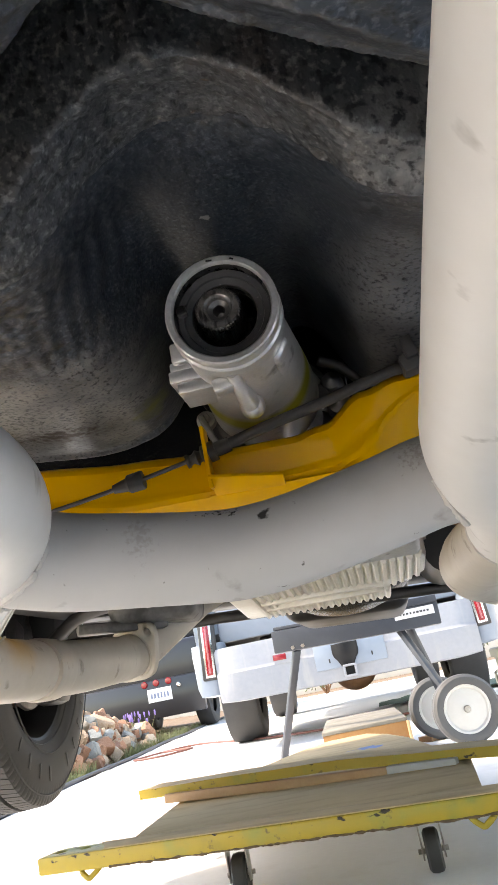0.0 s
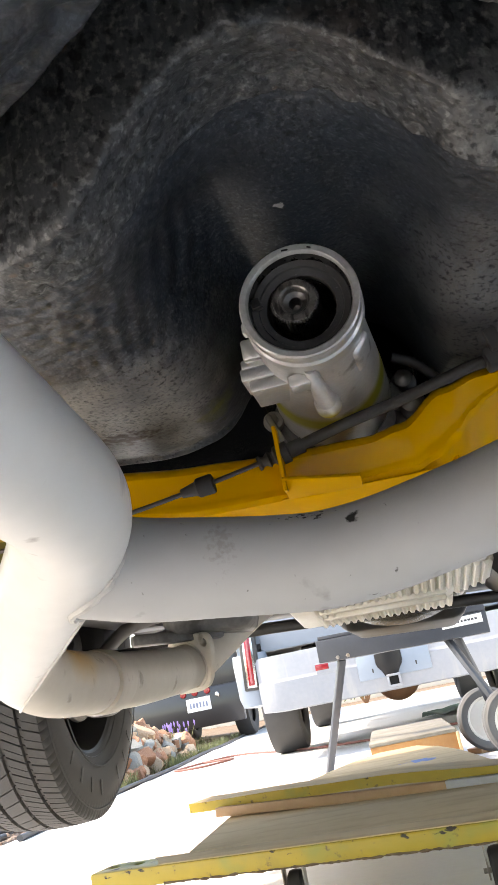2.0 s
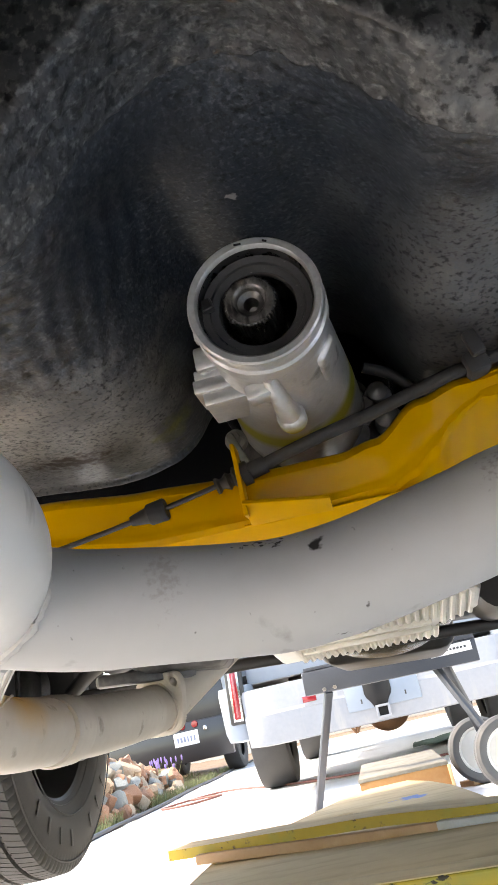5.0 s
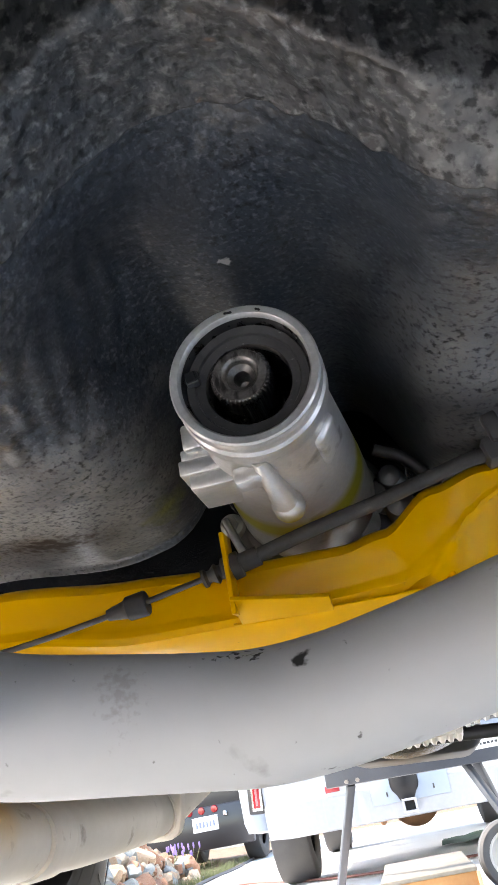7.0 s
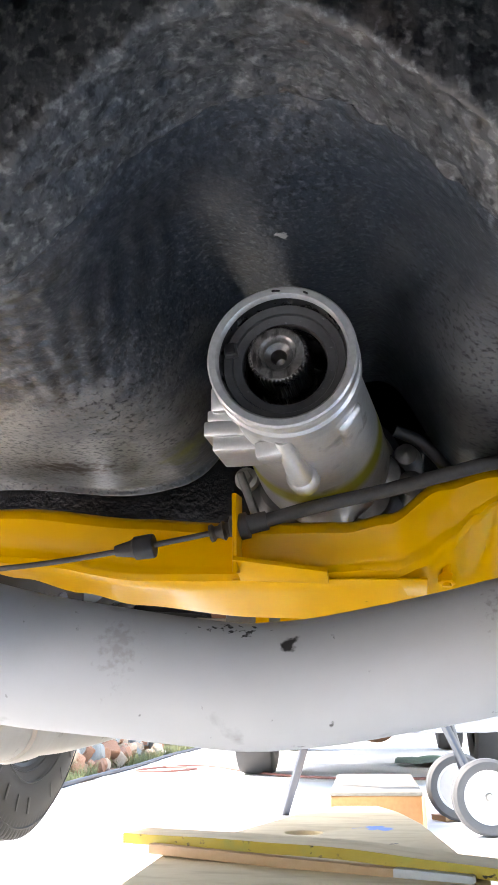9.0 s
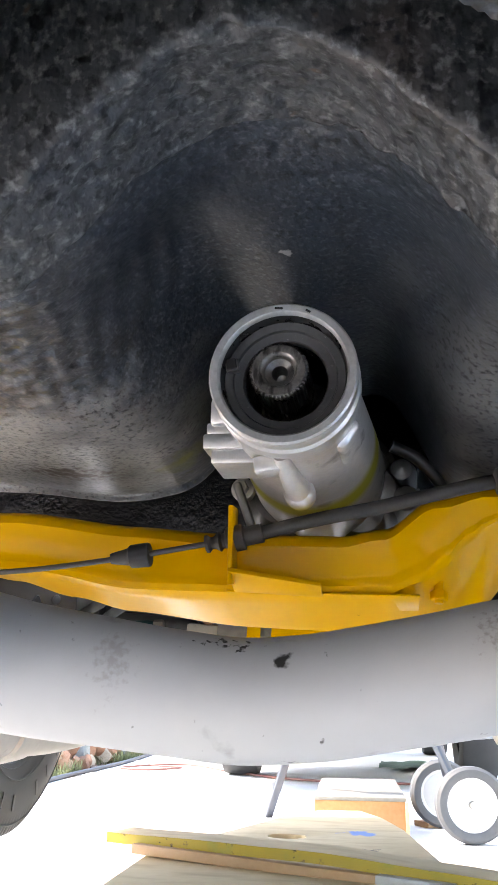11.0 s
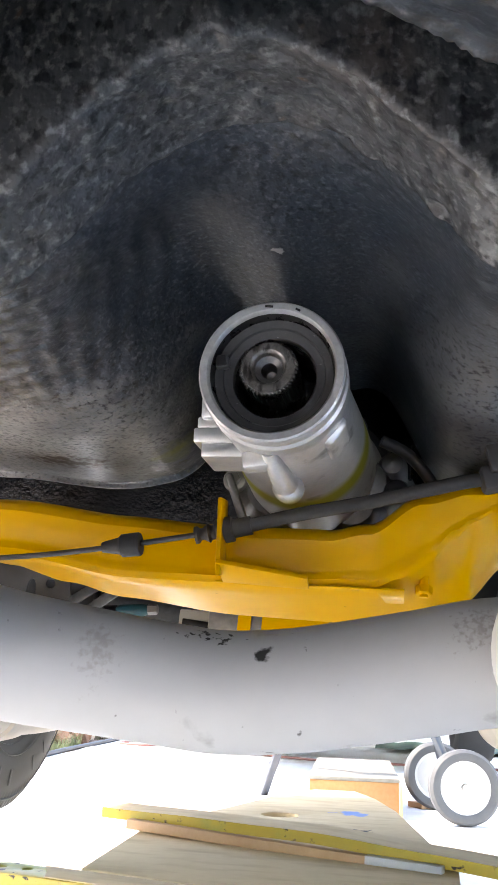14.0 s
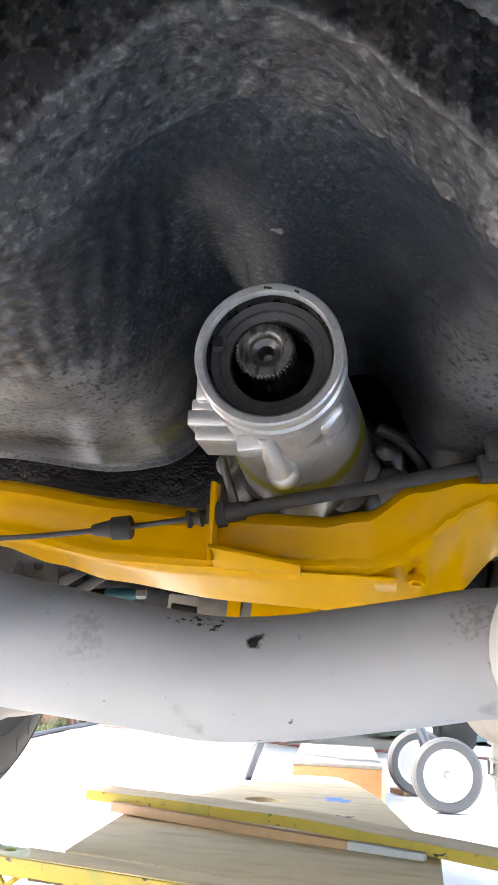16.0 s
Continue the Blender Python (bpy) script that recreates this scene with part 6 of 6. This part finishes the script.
def build_rockery():
    rng = random.Random(11)
    meshes = [rock_mesh(i, ROCK_MATS[(0, 2, 3, 0, 2, 1, 3, 1, 0, 2)[i % 10]]) for i in range(20)]
    labels = {"tan_rock": "tan garden rock in the rockery heap", "grey_green_rock": "grey-green garden rock in the rockery heap", "rust_pink_rock": "rust-pink garden rock in the rockery heap", "cream_rock": "cream garden rock in the rockery heap"}
    for i in range(300):
        y = rng.uniform(5.4, 8.5)
        edge = -2.0 - 0.083 * (y - 5.2)
        spread = rng.random()
        x = edge - 0.10 - spread * 1.05
        heap = max(0.0, 1 - ((spread - 0.5) / 0.5) ** 2) * max(0.0, 1 - ((y - 6.9) / 2.3) ** 2)
        size = rng.uniform(0.040, 0.085) * (1 if i % 3 else 0.8) * (1.7 if i % 29 == 0 else 1)
        z = heap * 0.40
        me = meshes[i % len(meshes)]
        ob = new("rock", me)
        ob.matrix_basis = Matrix.Translation((x, y, z + size * 0.3)) @ Euler((rng.uniform(0, 6), rng.uniform(0, 6), rng.uniform(0, 6))).to_matrix().to_4x4() @ Matrix.Diagonal((size * 1.25, size, size * 0.95, 1))
        tagged(ob, labels[me.materials[0].name], "rock", "rockery stones")
    # a core of earth under the heap
    bm = grid_surface(np.linspace(-4.2, -2.1, 30), np.linspace(4.4, 9.6, 50), lambda x, y: -0.03 + max(0, 1 - ((x + 2.77 + 0.083 * (y - 5.2)) / 0.65) ** 2) * max(0, 1 - ((y - 6.9) / 2.3) ** 2) * 0.40 + 0.03 * noise.noise((x * 4, y * 4, 0)))
    tagged(new("soil_heap", mesh_of("soil_heap", bm, DIRT)), "tan earth mounded beneath the rockery stones", "soil", kind="stuff")
    # gravel
    verts, faces = [], []
    for i in range(8200):
        bank = i >= 5200
        y = rng.uniform(2.2, 6.5 if bank else 11.5)
        edge = -2.0 - 0.083 * (y - 5.2)
        x = edge - 0.05 - (rng.random() * 1.9 if bank else rng.random() ** 1.5 * 0.55)
        s = rng.uniform(0.010, 0.034 if bank else 0.024)
        z = max(ground_z(x, y), -0.03) - 0.2 * s
        a, b = rng.uniform(0, 6), len(verts)
        for r, h in ((1.0, 0.0), (0.85, 0.75)):
            verts += [(x + s * r * math.cos(a + k * 1.257) * rng.uniform(0.7, 1.2), y + s * r * math.sin(a + k * 1.257) * rng.uniform(0.7, 1.2), z + s * h * rng.uniform(0.8, 1.2)) for k in range(5)]
        verts.append((x + s * rng.uniform(-0.3, 0.3), y, z + s * rng.uniform(0.9, 1.3)))
        faces += [(b + k, b + (k + 1) % 5, b + 5 + (k + 1) % 5, b + 5 + k) for k in range(5)] + [(b + 5 + k, b + 5 + (k + 1) % 5, b + 10) for k in range(5)]
    me = bpy.data.meshes.new("gravel")
    me.from_pydata(verts, [], faces)
    me.materials.append(GRAVEL)
    tagged(new("gravel", me), "pale gravel scattered along the drive's edge", "gravel", kind="stuff")
    # grass
    verts, faces = [], []
    for i in range(9000):
        y = rng.uniform(5.2, 12.5)
        edge = -2.0 - 0.083 * (y - 5.2)
        x = edge - 0.04 - rng.random() ** 2.0 * (0.5 if y < 7.5 else 1.6)
        if noise.noise((x * 2.2, y * 1.1, 4)) < -0.05:
            continue
        h, a = rng.uniform(0.03, 0.11), rng.uniform(0, 6.28)
        dx, dy = 0.004 * math.cos(a), 0.004 * math.sin(a)
        lx, ly = rng.uniform(-0.04, 0.04), rng.uniform(-0.04, 0.04)
        z, b = max(ground_z(x, y), -0.03), len(verts)
        verts += [(x - dx, y - dy, z), (x + dx, y + dy, z), (x + lx, y + ly, z + h)]
        faces.append((b, b + 1, b + 2))
    me = bpy.data.meshes.new("grass")
    me.from_pydata(verts, [], faces)
    me.materials.append(GRASS)
    tagged(new("grass", me), "thin green grass beside the hose", "grass", kind="stuff")
    # flowering plants behind the stones
    for i in range(5):
        p = thing("lavender_plant", "small lavender plant with purple flower heads", "plant", (-2.72 - 0.10 * (i % 3) - 0.05 * i, 9.3 + 0.16 * i, 0), "lavender plants")
        stems, heads = [], []
        for k in range(4):
            a, r = rng.uniform(0, 6.28), rng.uniform(0.03, 0.13)
            tip = Vector((r * math.cos(a), r * math.sin(a), rng.uniform(0.20, 0.30)))
            stems.append(tube([(tip.x * 0.2, tip.y * 0.2, 0), (tip.x * 0.6, tip.y * 0.6, tip.z * 0.6), tip], [0.004, 0.003, 0.002], 5))
            heads.append(tube([tip - Vector((0, 0, 0.01)), tip + Vector((0, 0, 0.02)), tip + Vector((0, 0, 0.04)), tip + Vector((0, 0, 0.05))], [0.004, 0.010, 0.008, 0.002], 7))
        for s, f in zip(stems, heads):
            stalk = part("stalk", s, GRASS, p)
            part("flower_head", f, LAVENDER, stalk, "purple flower head")
    # low shrubs along the bank and the far side, leaf by leaf
    for i, (x, y, s) in enumerate(((-5.0, 12.0, 0.8), (-1.2, 15.5, 1.0), (1.4, 16.0, 1.1))):
        p = thing("garden_shrub", "olive green garden shrub on the bank", "shrub", (x, y, max(0, ground_z(x, y)) - 0.02), "shrubs")
        part("stem", join(*[tube([(0, 0, 0), (0.2 * s * math.cos(a), 0.2 * s * math.sin(a), 0.35 * s), (0.42 * s * math.cos(a), 0.42 * s * math.sin(a), 0.8 * s)], [0.02, 0.012, 0.005], 6) for a in (0.3, 1.6, 2.9, 4.1, 5.3)]), RUST, p)
        verts, faces = [], []
        for k in range(1500):
            d = Vector((rng.gauss(0, 1), rng.gauss(0, 1), rng.gauss(0, 1))).normalized() * rng.uniform(0.55, 1.0)
            d *= 1 + 0.45 * noise.noise(d * 2.2 + Vector((i, 0, 0)))
            c = Vector((d.x * 0.55 * s, d.y * 0.55 * s, 0.62 * s + d.z * 0.5 * s))
            u = Vector((rng.gauss(0, 1), rng.gauss(0, 1), rng.gauss(0, 1))).normalized() * 0.035
            w = u.orthogonal().normalized() * 0.014
            b = len(verts)
            verts += [c - u, c + w, c + u, c - w]
            faces.append((b, b + 1, b + 2, b + 3))
        me = bpy.data.meshes.new("leaves")
        me.from_pydata(verts, [], faces)
        me.materials.append(HEDGE)
        ob = new("leaves", me)
        ob.parent = p


build_rockery()


def build_hoses():
    def edge(y, off=0.0):
        return -2.0 - 0.083 * (y - 5.2) + off
    h = [(edge(y, 0.02 + 0.02 * math.sin(y * 2.1)), y, 0.014) for y in np.linspace(3.6, 15, 40)]
    tagged(new("edge_hose", mesh_of("edge_hose", tube(h, 0.014, 10), HOSE_BLACK)), "black irrigation hose along the drive's edge", "hose", "garden hoses")
    for i, (a, b) in enumerate((((-2.02, 3.90), (-2.25, 4.60)), ((-1.93, 3.00), (-2.10, 4.15)), ((-1.84, 2.90), (-1.97, 3.70)))):
        pts = [(a[0] + (b[0] - a[0]) * t + 0.03 * math.sin(5 * t + i), a[1] + (b[1] - a[1]) * t, max(0.0, ground_z(a[0] + (b[0] - a[0]) * t, a[1] + (b[1] - a[1]) * t)) + 0.022) for t in np.linspace(0, 1, 16)]
        tagged(new("black_hose", mesh_of("black_hose", tube(pts, 0.015, 10), HOSE_BLACK)), "black plastic hose lying on gravel by the drive", "hose", "garden hoses")
    red = spline([(-1.85, 6.6, 0.011), (-1.55, 6.45, 0.011), (-1.7, 6.15, 0.011), (-1.95, 6.3, 0.011), (-1.6, 6.75, 0.013), (-1.0, 6.0, 0.011), (-0.5, 5.6, 0.011), (0.2, 5.55, 0.011), (0.8, 5.5, 0.011), (1.3, 5.3, 0.011)], 10)
    tagged(new("red_hose", mesh_of("red_hose", tube(red, 0.0075, 10), HOSE_RED)), "thin red hose looped across the drive", "hose", "garden hoses")
    cloth = grid_surface(np.linspace(-0.15, 1.0, 40), np.linspace(6.7, 7.6, 30), lambda x, y: 0.02 + 0.035 * abs(noise.noise((x * 4, y * 4, 1))))
    tagged(new("green_tarp", mesh_of("green_tarp", cloth, GREEN_CLOTH)), "dark green tarp lying under the pickup", "tarp")
    coil = [(0.86 + 0.11 * math.cos(a), 4.55 + 0.11 * math.sin(a), 0.012 + 0.004 * a) for a in np.linspace(0, 22, 110)]
    tagged(new("coiled_hose", mesh_of("coiled_hose", tube(coil, 0.010, 8), HOSE_RED)), "red hose coiled on the drive", "hose", "garden hoses")


build_hoses()


def build_house():
    w = thing("wall_house", "cream stucco house wall with teal corner trim", "house wall", (2.9, 9.5, 0), kind="structure")
    part("wall", box((0.25, 9.0, 2.9), (0, 0, 1.45), 0.01), STUCCO, w)
    part("return_wall", box((5.0, 0.25, 2.9), (2.55, -4.6, 1.45), 0.01), STUCCO, w)
    part("corner_trim", box((0.10, 0.10, 2.9), (-0.14, -4.5, 1.45), 0.01), TEAL, w, "teal painted trim")
    part("eave", box((0.9, 9.4, 0.12), (0.1, 0, 2.96), 0.02), TEAL, w)
    f = thing("wall_garden", "long cream stucco garden wall behind the rockery", "garden wall", (-3.0, 19.0, 0), kind="structure")
    part("wall", box((17.0, 0.22, 1.7), (0, 0, 0.85), 0.01), STUCCO, f)
    part("coping", box((17.1, 0.30, 0.06), (0, 0, 1.73), 0.01), STUCCO, f)


build_house()
